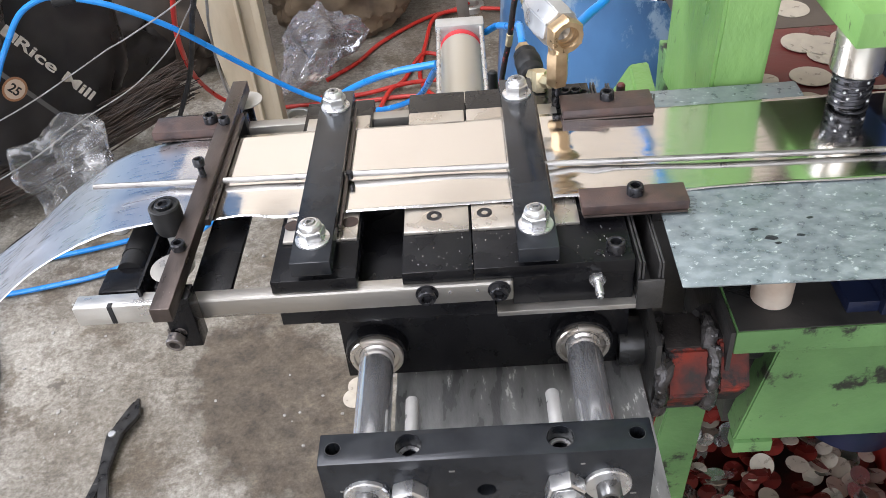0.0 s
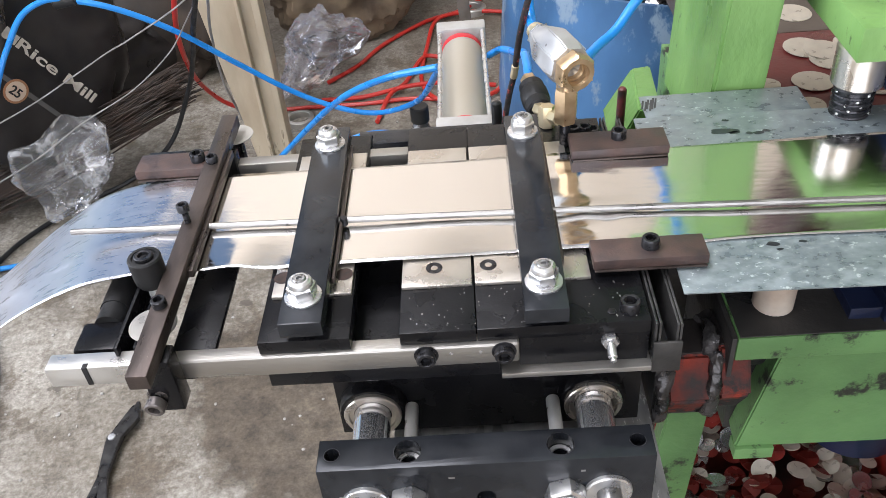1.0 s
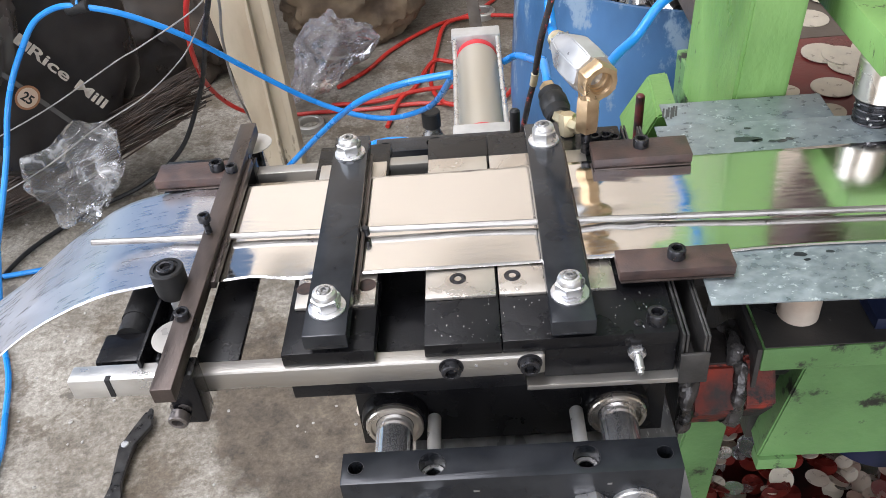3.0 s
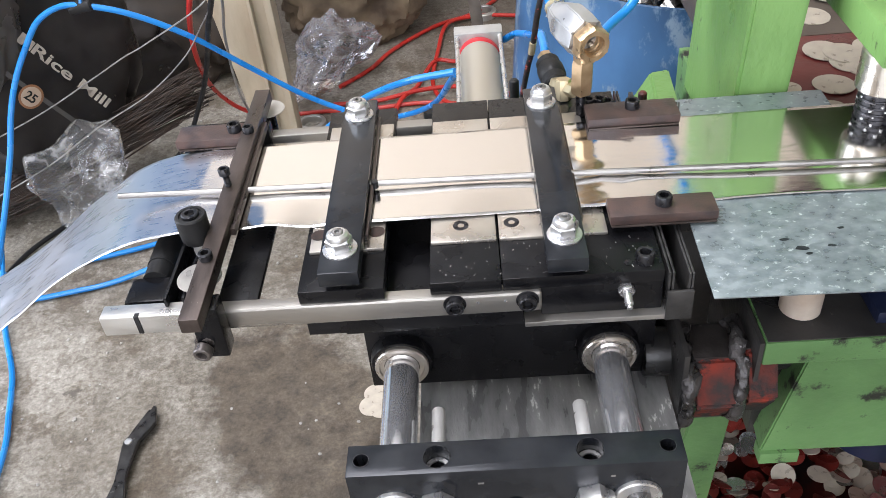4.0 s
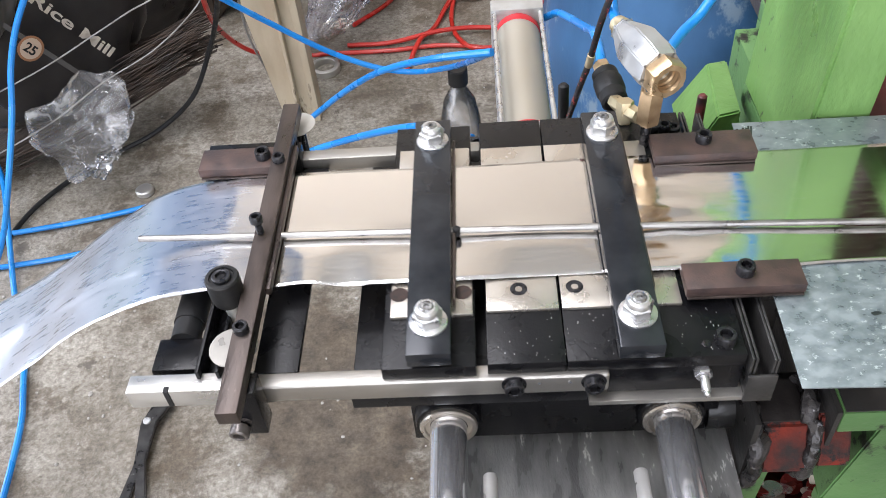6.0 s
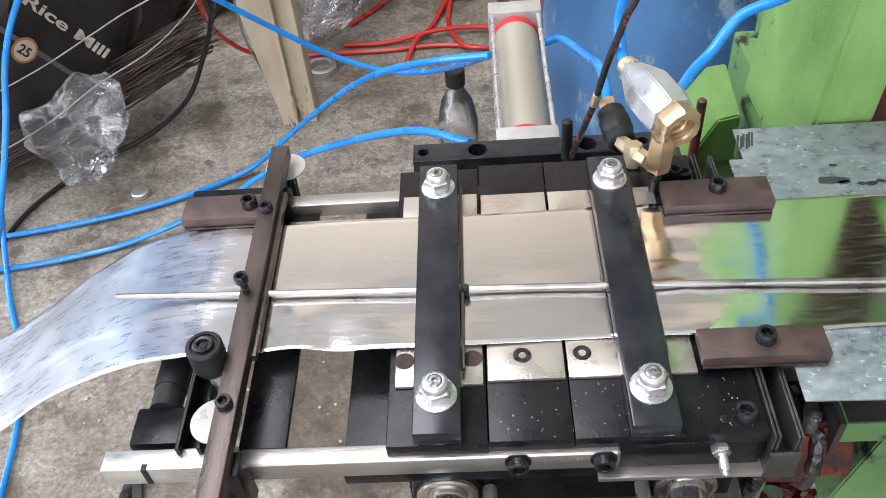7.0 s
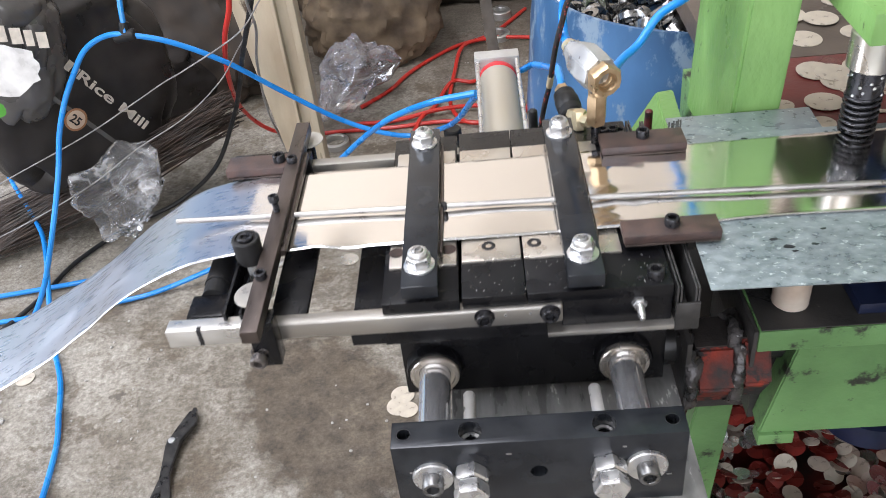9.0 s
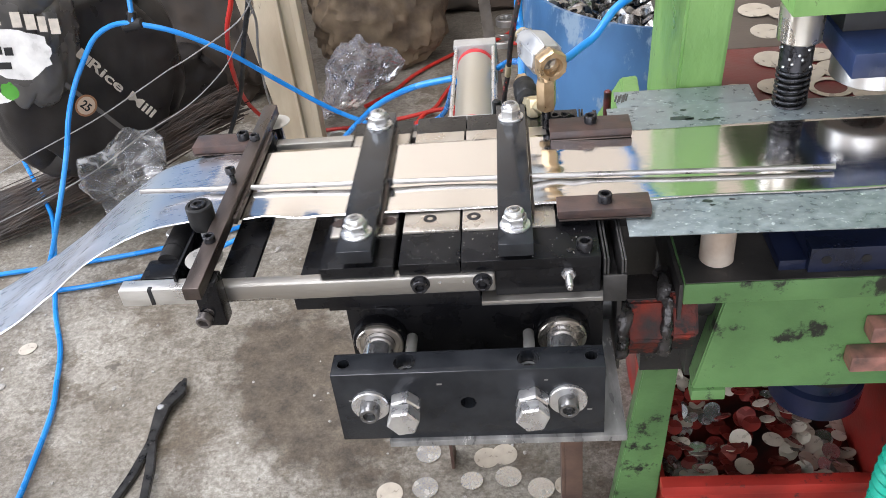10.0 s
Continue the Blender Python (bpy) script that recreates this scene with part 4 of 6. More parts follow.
for x, y, r in ((0.2060, 0.2420, 0.0075), (0.2135, 0.2390, 0.004), (0.2250, 0.2370, 0.0028), (0.2320, 0.2365, 0.004), (0.2390, 0.2390, 0.0030), (0.2110, 0.2580, 0.0028), (0.1940, 0.1090, 0.0028), (0.2030, 0.0990, 0.0040), (0.2060, 0.0930, 0.0022), (0.2230, 0.1000, 0.0026), (0.2350, 0.1180, 0.0022)):
    own = bmesh.new()
    ph = random.uniform(0, 6)
    ring = [own.verts.new((x + r * (1.5 if r > 0.006 else 1.1) * math.cos(a) * (1 + 0.15 * math.sin(3 * a + ph)), y + 0.6 * r * math.sin(a) * (1 + 0.2 * math.sin(2 * a + ph)), 0.57505)) for a in np.linspace(0, 2 * math.pi, 22)[:-1]]
    own.faces.new(ring)
    part("oil_spot", own, SPOT, sheet, "dark oil spot")
for k in range(6):
    x = 0.150 + 0.0022 * k
    part("scorch", box(x, x + 0.0016, 0.287 - random.uniform(0, 0.004), 0.301 + random.uniform(-0.003, 0.003), 0.57335, 0.57350, 0, None, pose(0, 0, 0, 0, 0, -14)), SPOT, sheet, "black brushed mark")
post = thing("support_post", (0.2215, 0.121, 0.4972), "worn pale round post under the sheet", "post")
part("post", rod((0.2215, 0.1210, 0.4972), (0.2215, 0.1210, 0.5734), 0.0150, 32, None, 0.0015), surf("pale_metal_post", (0.62, 0.55, 0.47), (0.45, 0.36, 0.29), 0.4, 0.3, 30, 0.2, 300), post)

press = thing("power_press", (0.5, 0.4, 0.0), "green painted power press with oily bed", "press")
bm = box(0.1880, 1.30, 0.0873, 0.336, 0.4735, 0.4962, 0.0015)
box(0.2100, 1.30, 0.3362, 0.468, 0.4735, 0.4962, 0.0010, bm)
box(0.2640, 1.30, 0.4682, 0.62, 0.4735, 0.4962, 0.0010, bm)
bed = part("bed_plate", bm, GREEN_DARK, press, "green bed plate edge")
part("bed_top", box(0.1895, 1.29, 0.0885, 0.335, 0.4963, 0.4972, 0.0003), OILY, bed, "oily dark steel bed surface")
part("bed_back", box(0.2660, 1.29, 0.337, 0.545, 0.4963, 0.5035, 0.0008), RED_PAINT, press, "dark red painted table")
part("bed_shelf", box(0.2660, 1.29, 0.547, 0.98, 0.4700, 0.5030, 0.001), surf("brown_oily_table", (0.12, 0.095, 0.075), (0.07, 0.055, 0.045), 0.4, 0.1, 10, 0.3, 200), press, "brown oily rear table")
# slanted front apron
own = bmesh.new()
pts = [(0.228, 0.4734), (1.25, 0.4734), (1.25, 0.3500), (0.2060, 0.3560)]
a = [own.verts.new((x, 0.098, z)) for x, z in pts]
b = [own.verts.new((x + (0.02 if i in (0, 3) else 0), 0.32, z)) for i, (x, z) in enumerate(pts)]
own.faces.new(a)
own.faces.new(b[::-1])
for i in range(4):
    own.faces.new((a[i], b[i], b[(i + 1) % 4], a[(i + 1) % 4]))
bmesh.ops.recalc_face_normals(own, faces=own.faces)
bmesh.ops.bevel(own, geom=own.edges[:], offset=0.0015, segments=2, affect="EDGES")
part("apron", own, GREEN_DARK, press, "green apron stained with black oil")
part("sooty_block", box(0.2045, 0.2250, 0.125, 0.30, 0.3480, 0.4732, 0.0012), OILY, press, "sooty black block behind the couplings")
part("apron_lip", box(0.206, 0.238, 0.094, 0.110, 0.3450, 0.3580, 0.001), GREEN_DARK, press)
own = bmesh.new()
lo = [own.verts.new((x, y, 0.0)) for x, y in ((0.1380, 0.185), (0.1960, 0.185), (0.1960, 0.205), (0.1380, 0.205))]
hi = [own.verts.new((x, y, 0.300)) for x, y in ((0.1750, 0.185), (0.2130, 0.185), (0.2130, 0.205), (0.1750, 0.205))]
own.faces.new(lo[::-1])
own.faces.new(hi)
for i in range(4):
    own.faces.new((lo[i], lo[(i + 1) % 4], hi[(i + 1) % 4], hi[i]))
bmesh.ops.bevel(own, geom=own.edges[:], offset=0.0015, segments=2, affect="EDGES")
part("leg", own, GREEN_DARK, press, "green flat leg")
part("leg_rail", box(0.1700, 0.2640, 0.182, 0.52, 0.3003, 0.3478, 0.0015), OILY, press, "oily rail on the leg")
part("sooty_side", box(0.1840, 0.1878, 0.0880, 0.336, 0.4500, 0.4960, 0.0008), OILY, press, "sooty black side of the bed")
part("sooty_stop", box(0.1880, 0.2180, 0.2160, 0.2300, 0.4975, 0.5620, 0.0010), OILY, press)
part("leg", box(1.05, 1.25, 0.30, 0.60, 0.0, 0.473, 0.002), GREEN, press)
part("leg", box(0.235, 0.30, 0.46, 0.60, 0.0, 0.473, 0.002), GREEN_DARK, press)
part("apron_wall", box(0.2640, 1.05, 0.60, 0.62, 0.05, 0.473, 0.001), GREEN_DARK, press)
# upright of the frame
own = bmesh.new()
low = [(0.2105, 0.3120), (0.2560, 0.3120), (0.2620, 0.4650), (0.2090, 0.4650)]
high = [(0.2480, 0.3120), (0.2960, 0.3120), (0.3000, 0.4800), (0.2450, 0.4800)]
lo = [own.verts.new((x, y, 0.4972)) for x, y in low]
mi = [own.verts.new((x, y, 1.3)) for x, y in high]
own.faces.new(lo[::-1])
own.faces.new(mi)
for i in range(4):
    own.faces.new((lo[i], lo[(i + 1) % 4], mi[(i + 1) % 4], mi[i]))
bmesh.ops.recalc_face_normals(own, faces=own.faces)
bmesh.ops.bevel(own, geom=own.edges[:], offset=0.003, segments=2, affect="EDGES")
part("upright", own, GREEN, press, "thick brush-painted green upright")
part("upright", box(0.95, 1.15, 0.34, 0.56, 0.4972, 1.6, 0.004), GREEN, press)
part("crown", box(0.19, 1.20, 0.34, 0.62, 1.31, 1.60, 0.004), GREEN, press)
# unseen maroon disc, added so the strip mirrors dark red beyond the upright
MAROON = surf("maroon_reflected", (0.085, 0.030, 0.032), (0.050, 0.020, 0.022), 0.45, 0.0, 9, 0.4, 120)
rim = [(0.05, 0.3), (0.10, 0), (0.36, 0.25), (0.40, 0.02), (0.50, 0), (0.51, 0.1), (0.51, 0.9), (0.50, 1), (0.05, 1)]
part("reflected_disc", lathe((1.00, 0.80, 1.32), (1.00, 0.93, 1.32), rim, 72), MAROON, press, "unseen maroon disc added for the strip's reflection")
part("reflected_disc_shaft", rod((1.00, 0.60, 1.32), (1.00, 0.96, 1.32), 0.05, 32), OILY, press)
own = bmesh.new()
a = [own.verts.new(p) for p in [(0.1500, 0.424, 0.435), (0.2010, 0.430, 0.435), (0.1998, 0.4310, 0.490), (0.1768, 0.4245, 0.490)]]
b = [own.verts.new(p) for p in [(0.1550, 0.520, 0.435), (0.2080, 0.522, 0.435), (0.2050, 0.5180, 0.490), (0.1840, 0.5140, 0.490)]]
own.faces.new(a)
own.faces.new(b[::-1])
for i in range(4):
    own.faces.new((a[i], b[i], b[(i + 1) % 4], a[(i + 1) % 4]))
bmesh.ops.recalc_face_normals(own, faces=own.faces)
bmesh.ops.bevel(own, geom=own.edges[:], offset=0.002, segments=2, affect="EDGES")
part("gusset", own, GREEN, press, "green gusset bracket")
part("gusset_web", box(0.160, 0.204, 0.432, 0.52, 0.10, 0.434, 0.001), GREEN_DARK, press)
marker = thing("red_marker", (0.157, 0.41, 0.45), "dirty red and black marker stick behind the feeder", "marker")
part("stick", rod((0.1540, 0.4100, 0.436), (0.1575, 0.4200, 0.520), 0.0045, 16, None, 0.002), surf("dirty_red_stick", (0.22, 0.03, 0.03), (0.02, 0.015, 0.015), 0.5, 0, 40), marker)
# blue die bolster with punch holes on the bed, seen under the sheet
part("bolster", box(0.2930, 0.62, 0.0950, 0.235, 0.4973, 0.5230, 0.0015), BOLSTER, press, "dark blue bolster plate")
for x in (0.325, 0.358, 0.391):
    part("bolster_hole", rod((x - 0.018, 0.0952, 0.511), (x - 0.018, 0.0945, 0.511), 0.0042, 16, None, 0), BLACK_RUBBER, press)
part("bolster_step", box(0.2700, 0.2928, 0.100, 0.235, 0.4973, 0.5080, 0.001), BOLSTER, press)
# pink scorched clip
for dx, dz in ((0, 0), (-0.012, -0.035)):
    bm = box(0.3530 + dx, 0.40, 0.078, 0.097, 0.4270 + dz, 0.4450 + dz, 0.002)
    part("welded_lug", bm, surf("pink_lug", (0.36, 0.16, 0.13), (0.10, 0.06, 0.05), 0.5, 0, 40, 0.4, 200), press, "pink and black welded lug")
part("die_cushion", lathe((0.390, 0.25, 0.2450), (0.390, 0.25, 0.1900), [(0, 0), (0.045, 0), (0.045, 0.35), (0.052, 0.4), (0.052, 0.95), (0.048, 1), (0, 1)], 48), BOLSTER, press, "dark blue round die cushion")
part("die_cushion_top", lathe((0.390, 0.25, 0.3500), (0.390, 0.25, 0.2450), [(0, 0), (0.052, 0), (0.056, 0.5), (0.050, 1), (0, 1)], 48), BLACK_RUBBER, press)
# lower guide post and die set
guide = part("guide_post", rod((0.3110, 0.2600, 0.4973), (0.3110, 0.2600, 0.648), 0.0125, 32), surf("oiled_post", (0.05, 0.05, 0.052), (0.03, 0.03, 0.03), 0.2, 0.8, 60), press, "oiled black guide post")
for k in range(9):
    z = 0.560 + k * 0.0058
    pts3 = [(0.3110 + 0.0148 * math.cos(a), 0.2600 + 0.0148 * math.sin(a), z + 0.0058 * a / (2 * math.pi)) for a in np.linspace(0, 2 * math.pi, 13)]
    part("spring_coil", hose(pts3, 0.0015, 8, 2), SCREW, guide)

# ---- welded coupling between feeder and press ----
coupling = thing("coupling_nuts", (0.168, 0.11, 0.407), "orange-red welded hexagon couplings burnt black", "coupling")
SOOT = surf("soot_on_steel", (0.035, 0.030, 0.028), (0.012, 0.011, 0.011), 0.42, 0.2, 50, 0.5, 240, ((0.16, 0.14, 0.13), 70, 0.63))


def six_sided(x0, x1, yc, zc, flats, bevel=0.0025):
    """A hexagon block lying along x with one flat on top."""
    own, r = bmesh.new(), flats / math.sqrt(3)
    ends = []
    for x in (x0, x1):
        ends.append([own.verts.new((x, yc + r * math.cos(k * math.pi / 3), zc + r * math.sin(k * math.pi / 3))) for k in range(6)])
    own.faces.new(ends[0])
    own.faces.new(ends[1][::-1])
    for k in range(6):
        own.faces.new((ends[0][k], ends[1][k], ends[1][(k + 1) % 6], ends[0][(k + 1) % 6]))
    bmesh.ops.recalc_face_normals(own, faces=own.faces)
    bmesh.ops.bevel(own, geom=own.edges[:], offset=bevel, segments=2, affect="EDGES")
    return own


random.seed(11)
for x0, x1, yc, zc, flats in ((0.1400, 0.1735, 0.1150, 0.4400, 0.0650), (0.1790, 0.2035, 0.1200, 0.4420, 0.0690)):
    nut = part("coupling_nut", six_sided(x0, x1, yc, zc, flats), ORANGE_NUT, coupling, "scorched orange-red hexagon nut")
    half = flats / (2 * math.sqrt(3))
    part("sooty_top", box(x0 + 0.001, x1 - 0.001, yc - half + 0.002, yc + half, zc + flats / 2 - 0.001, zc + flats / 2 + 0.0008, 0.0004), SOOT, nut, "sooty black top face")
    pts3 = []
    r = flats / math.sqrt(3)
    for k in range(15):
        a = math.radians(262 - k * 14)
        q = r * (0.90 + 0.05 * random.random())
        pts3.append((x0 - 0.0035 + random.uniform(-0.0015, 0.0015), yc + q * math.cos(a), zc + q * math.sin(a)))
    own = hose(pts3, 0.0058, 12, 6)
    for v in own.verts:
        v.co += Vector((1, 1, 1)) * (0.0042 * noise.noise(v.co * 95) + 0.0012 * noise.noise(v.co * 330))
    part("weld_bead", own, WELD, coupling, "lumpy burnt weld bead")
part("filler", six_sided(0.1736, 0.1789, 0.1170, 0.4410, 0.0560, 0.001), SOOT, coupling)
part("back_plate", box(0.1352, 0.1870, 0.216, 0.230, 0.3900, 0.5600, 0.001), OILY, coupling, "oily black joining plate")
part("tie_rod", rod((0.110, 0.1350, 0.4450), (0.26, 0.1350, 0.4450), 0.0200, 24), OILY, coupling)
part("weld_plate", box(0.1300, 0.1345, 0.0850, 0.40, 0.4000, 0.4900, 0.001), OILY, coupling, "oily black joining plate")
stand = thing("angle_iron_leg", (0.095, 0.22, 0.0), "rusty brown angle iron leg under the slide base", "leg")
bm = box(0.0860, 0.0905, 0.21, 0.245, 0, 0.4165, 0.0006)
box(0.0905, 0.1120, 0.21, 0.2145, 0, 0.4165, 0.0006, bm)
part("angle", bm, surf("rusty_angle", (0.16, 0.10, 0.075), (0.09, 0.055, 0.045), 0.6, 0.2, 30, 0.4, 200), stand)
part("foot_rail", box(0.0600, 0.1120, 0.21, 0.42, 0.4040, 0.4165, 0.0006), MATS["rusty_angle"], stand)
part("angle", box(-0.0650, -0.0605, 0.30, 0.335, 0, 0.4165, 0.0006), MATS["rusty_angle"], stand)
for x in (-0.052, 0.054):
    part("bolt_head", hexagon((x, 0.005, 0.4166), (x, 0.005, 0.4100), 0.0170), SCREW, stand)

# ---- ram: upper die shoe that strokes up and down ----
RAM = (0.45, 0.28, 0.66)
ram = thing("press_ram", RAM, "green upper die shoe with steel guide bush and blue plate", "press ram")
part("upper_shoe", box(0.2920, 0.75, 0.2280, 0.42, 0.6740, 0.7020, 0.0015), GREEN, ram, "green painted upper die shoe")
part("shoe_hole", rod((0.3260, 0.2800, 0.7018), (0.3260, 0.2800, 0.7023), 0.0075, 20, None, 0), BLACK_RUBBER, ram)
part("guide_bush", rod((0.3110, 0.2600, 0.6400), (0.3110, 0.2600, 0.6740), 0.0200, 40, None, 0.0015), surf("ground_bush", (0.66, 0.62, 0.55), (0.52, 0.48, 0.42), 0.28, 0.9, 25, 0.1, 300), ram, "bright steel guide bush")
cage = part("ball_cage", rod((0.3110, 0.2600, 0.6120), (0.3110, 0.2600, 0.6445), 0.0150, 32), SCREW, ram, "black ball cage")
for k in range(24):
    a, z = k * 2.4, 0.6165 + (k % 6) * 0.0045
    own = bmesh.new()
    bmesh.ops.create_icosphere(own, subdivisions=1, radius=0.0017)
    own.transform(Matrix.Translation((0.3110 + 0.0147 * math.cos(a), 0.2600 + 0.0147 * math.sin(a), z)))
    part("ball", own, ZINC, cage)
part("punch_plate", box(0.3410, 0.72, 0.2020, 0.40, 0.6250, 0.6480, 0.0012), NAVY, ram, "blue painted punch plate with chipped edges")
part("spacer", box(0.3450, 0.72, 0.250, 0.40, 0.6482, 0.6738, 0.001), surf("dark_spacer", (0.04, 0.04, 0.042), None, 0.5, 0.3, 40), ram)
bm = lathe((0.3830, 0.2600, 0.6250), (0.3830, 0.2600, 0.6000), [(0.020, 0), (0.0370, 0), (0.0380, 0.4), (0.0380, 0.95), (0.0365, 1), (0.020, 1)], 48)
part("stripper_ring", bm, GROUND, ram, "bright steel stripper ring")
part("punch", rod((0.3830, 0.2600, 0.6250), (0.3830, 0.2600, 0.5990), 0.0200, 32), SCREW, ram)
part("ring_screw", hexagon((0.3530, 0.225, 0.6250), (0.3530, 0.225, 0.6190), 0.010), ZINC, ram)
part("slide", box(0.42, 0.74, 0.30, 0.46, 0.7022, 1.32, 0.004), GREEN, ram)

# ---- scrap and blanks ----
# the third blank's dark red paints in the bin's reflection
BLANK_MATS = [CREAM, surf("bright_blank", (0.62, 0.62, 0.60), (0.50, 0.50, 0.50), 0.2, 0.85, 60), surf("painted_red_reflection", (0.24, 0.03, 0.022), (0.10, 0.016, 0.014), 0.3, 0.2, 40)]


def blank(x, y, z, r, material, tilt=(0, 0, 0), where="grey concrete floor", group="punched blanks"):
    bm = lathe((0, 0, 0), (0, 0, 0.0008), [(0, 0), (r, 0), (r, 1), (0, 1)], 28)
    bm.transform(pose(0, 0, 0, *tilt))
    me = bpy.data.meshes.new("punched_blank")
    bm.to_mesh(me)
    bm.free()
    me.materials.append(material)
    ob = new("punched_blank", me)
    ob.location = (x, y, z)
    return tagged(ob, "thin round punched metal blank on the " + where, "metal disc", group)


random.seed(21)
for x, y, r, k in ((0.0103, 0.3237, 0.024, 0), (-0.0150, 0.3180, 0.022, 0), (-0.1012, 0.267, 0.020, 1), (-0.0362, 0.2778, 0.016, 1), (0.0154, 0.2831, 0.019, 1), (-0.8321, 0.590, 0.016, 0), (-0.1508, 0.2587, 0.019, 0), (0.060, 0.262, 0.019, 1), (0.095, 0.266, 0.016, 0), (-0.1839, 0.501, 0.021, 0), (-0.190, 0.478, 0.018, 0), (-0.175, 0.470, 0.016, 0), (-0.3013, 0.8538, 0.021, 1), (-0.10, 0.33, 0.02, 1)):
    blank(x, y, 0.0006 + random.uniform(0, 0.001), min(r, 0.0185), BLANK_MATS[k], (random.uniform(-2, 2), random.uniform(-2, 2), 0))
random.seed(5)
for x, y, r in ((0.3666, 0.5046, 0.022), (0.3842, 0.4955, 0.021), (0.3844, 0.4756, 0.021), (0.3960, 0.4640, 0.020), (0.3525, 0.4326, 0.021), (0.3052, 0.431, 0.014), (0.43, 0.47, 0.021), (0.46, 0.44, 0.021), (0.42, 0.51, 0.020), (0.45, 0.40, 0.021), (0.335, 0.385, 0.014)):
    blank(x, y, 0.5037 + random.uniform(0, 0.002), r, CREAM, (random.uniform(-3, 3), random.uniform(-3, 3), 0), "dark red press table")
for x, y, r in ((0.4186, 0.6446, 0.022), (0.3819, 0.5919, 0.021), (0.3825, 0.662, 0.022), (0.45, 0.60, 0.021), (0.46, 0.70, 0.022), (0.35, 0.74, 0.018)):
    blank(x, y, 0.5034 + random.uniform(0, 0.002), r, CREAM, (random.uniform(-3, 3), random.uniform(-3, 3), 0), "brown press table")
ring = thing("scrap_ring", (0.411, 0.423, 0.5036), "pale flat scrap ring on the red press table", "metal ring")
part("ring", lathe((0.411, 0.423, 0.5045), (0.411, 0.423, 0.5053), [(0.018, 0), (0.025, 0), (0.025, 1), (0.018, 1), (0.018, 0)], 36), CREAM, ring)

bin_ = thing("red_scrap_bin", (0.36, 0.32, 0.0), "red steel scrap bin under the press", "bin")
for a in ((0.205, 0.72, 0.165, 0.172, 0, 0.125), (0.205, 0.72, 0.50, 0.507, 0, 0.24), (0.205, 0.212, 0.172, 0.50, 0, 0.10), (0.466, 0.473, 0.172, 0.50, 0, 0.27), (0.713, 0.72, 0.172, 0.50, 0, 0.2), (0.212, 0.713, 0.172, 0.50, 0, 0.008)):
    part("panel", box(*a, 0.0008), RED_BIN, bin_)
part("rim", box(0.200, 0.725, 0.155, 0.172, 0.118, 0.134, 0.002), RED_BIN, bin_)
random.seed(33)
for k in range(330):
    x, y = random.choice((random.uniform(0.222, 0.300), random.uniform(0.222, 0.458), random.uniform(0.385, 0.458))), random.uniform(0.18, 0.49)
    z = 0.050 + 0.030 * random.random() + 0.02 * math.sin((x - 0.2) * 14)
    # blanks coloured with the bin's red reflection lie mostly mid-bin
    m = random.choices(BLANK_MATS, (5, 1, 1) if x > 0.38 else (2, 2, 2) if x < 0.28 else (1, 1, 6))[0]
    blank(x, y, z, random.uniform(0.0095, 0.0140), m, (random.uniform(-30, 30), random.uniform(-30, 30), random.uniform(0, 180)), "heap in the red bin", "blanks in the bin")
# red bed with the black shade of the heap's gaps put into its colour
part("heap_bed", box(0.213, 0.465, 0.173, 0.499, 0.008, 0.055, 0.001), surf("shaded_scrap_floor", (0.12, 0.012, 0.010), (0.012, 0.010, 0.010), 0.45, 0.1, 22), bin_)
duct = thing("corrugated_hose", (0.41, 0.068, 0.0), "teal green corrugated plastic hose", "hose")
part("hose", hose([(0.410, 0.068, 0.0), (0.409, 0.068, 0.10), (0.408, 0.068, 0.20), (0.410, 0.066, 0.29), (0.435, 0.058, 0.36), (0.50, 0.05, 0.42)], 0.020, 16, 14, None, 0.0015), surf("teal_plastic", (0.01, 0.42, 0.30), (0.01, 0.33, 0.24), 0.3), duct)

# ---- things behind the machine ----
drum = thing("blue_drum", (0.36, 1.02, 0.0), "cut-down blue plastic drum full of metal scrap", "drum")
DRUM = surf("blue_drum_plastic", (0.060, 0.165, 0.34), (0.026, 0.070, 0.15), 0.36, 0.0, 7, 0.3, 120, ((0.20, 0.28, 0.37), 12, 0.55), stretch=(1, 1, 0.6))
bm = lathe((0.36, 1.02, 0.0), (0.36, 1.02, 0.45), [(0, 0), (0.280, 0), (0.298, 0.05), (0.305, 0.45), (0.292, 0.85), (0.284, 0.97), (0.283, 1), (0.277, 1), (0.276, 0.95), (0.275, 0.7), (0, 0.7)], 64)
part("shell", bm, DRUM, drum, "scuffed blue plastic shell")
random.seed(8)
SCRAP = surf("bright_scrap", (0.55, 0.55, 0.55), (0.22, 0.21, 0.2), 0.22, 0.95, 60)
bm = bmesh.new()
for k in range(240):
    a, q = random.uniform(0, 6.28), 0.245 * math.sqrt(random.random())
    c = (0.36 + q * math.cos(a), 1.02 + q * math.sin(a), 0.365 + 0.045 * random.random())
    own = lathe((0, 0, 0), (0, 0, random.uniform(0.006, 0.02)), [(random.uniform(0.008, 0.018), 0), (0.022, 0), (0.022, 1), (0.013, 1), (0.013, 0)], 14)
    own.transform(Matrix.Translation(c) @ pose(0, 0, 0, random.uniform(-80, 80), random.uniform(-80, 80), 0))
    join(bm, own)
scrap = tagged(part("scrap_heap", bm, SCRAP, None), "bright machined rings and turnings heaped in the drum", "metal scrap", "", "stuff")

leg = thing("table_leg", (-0.40, 1.13, 0.0), "flaking cream painted angle steel leg", "leg")
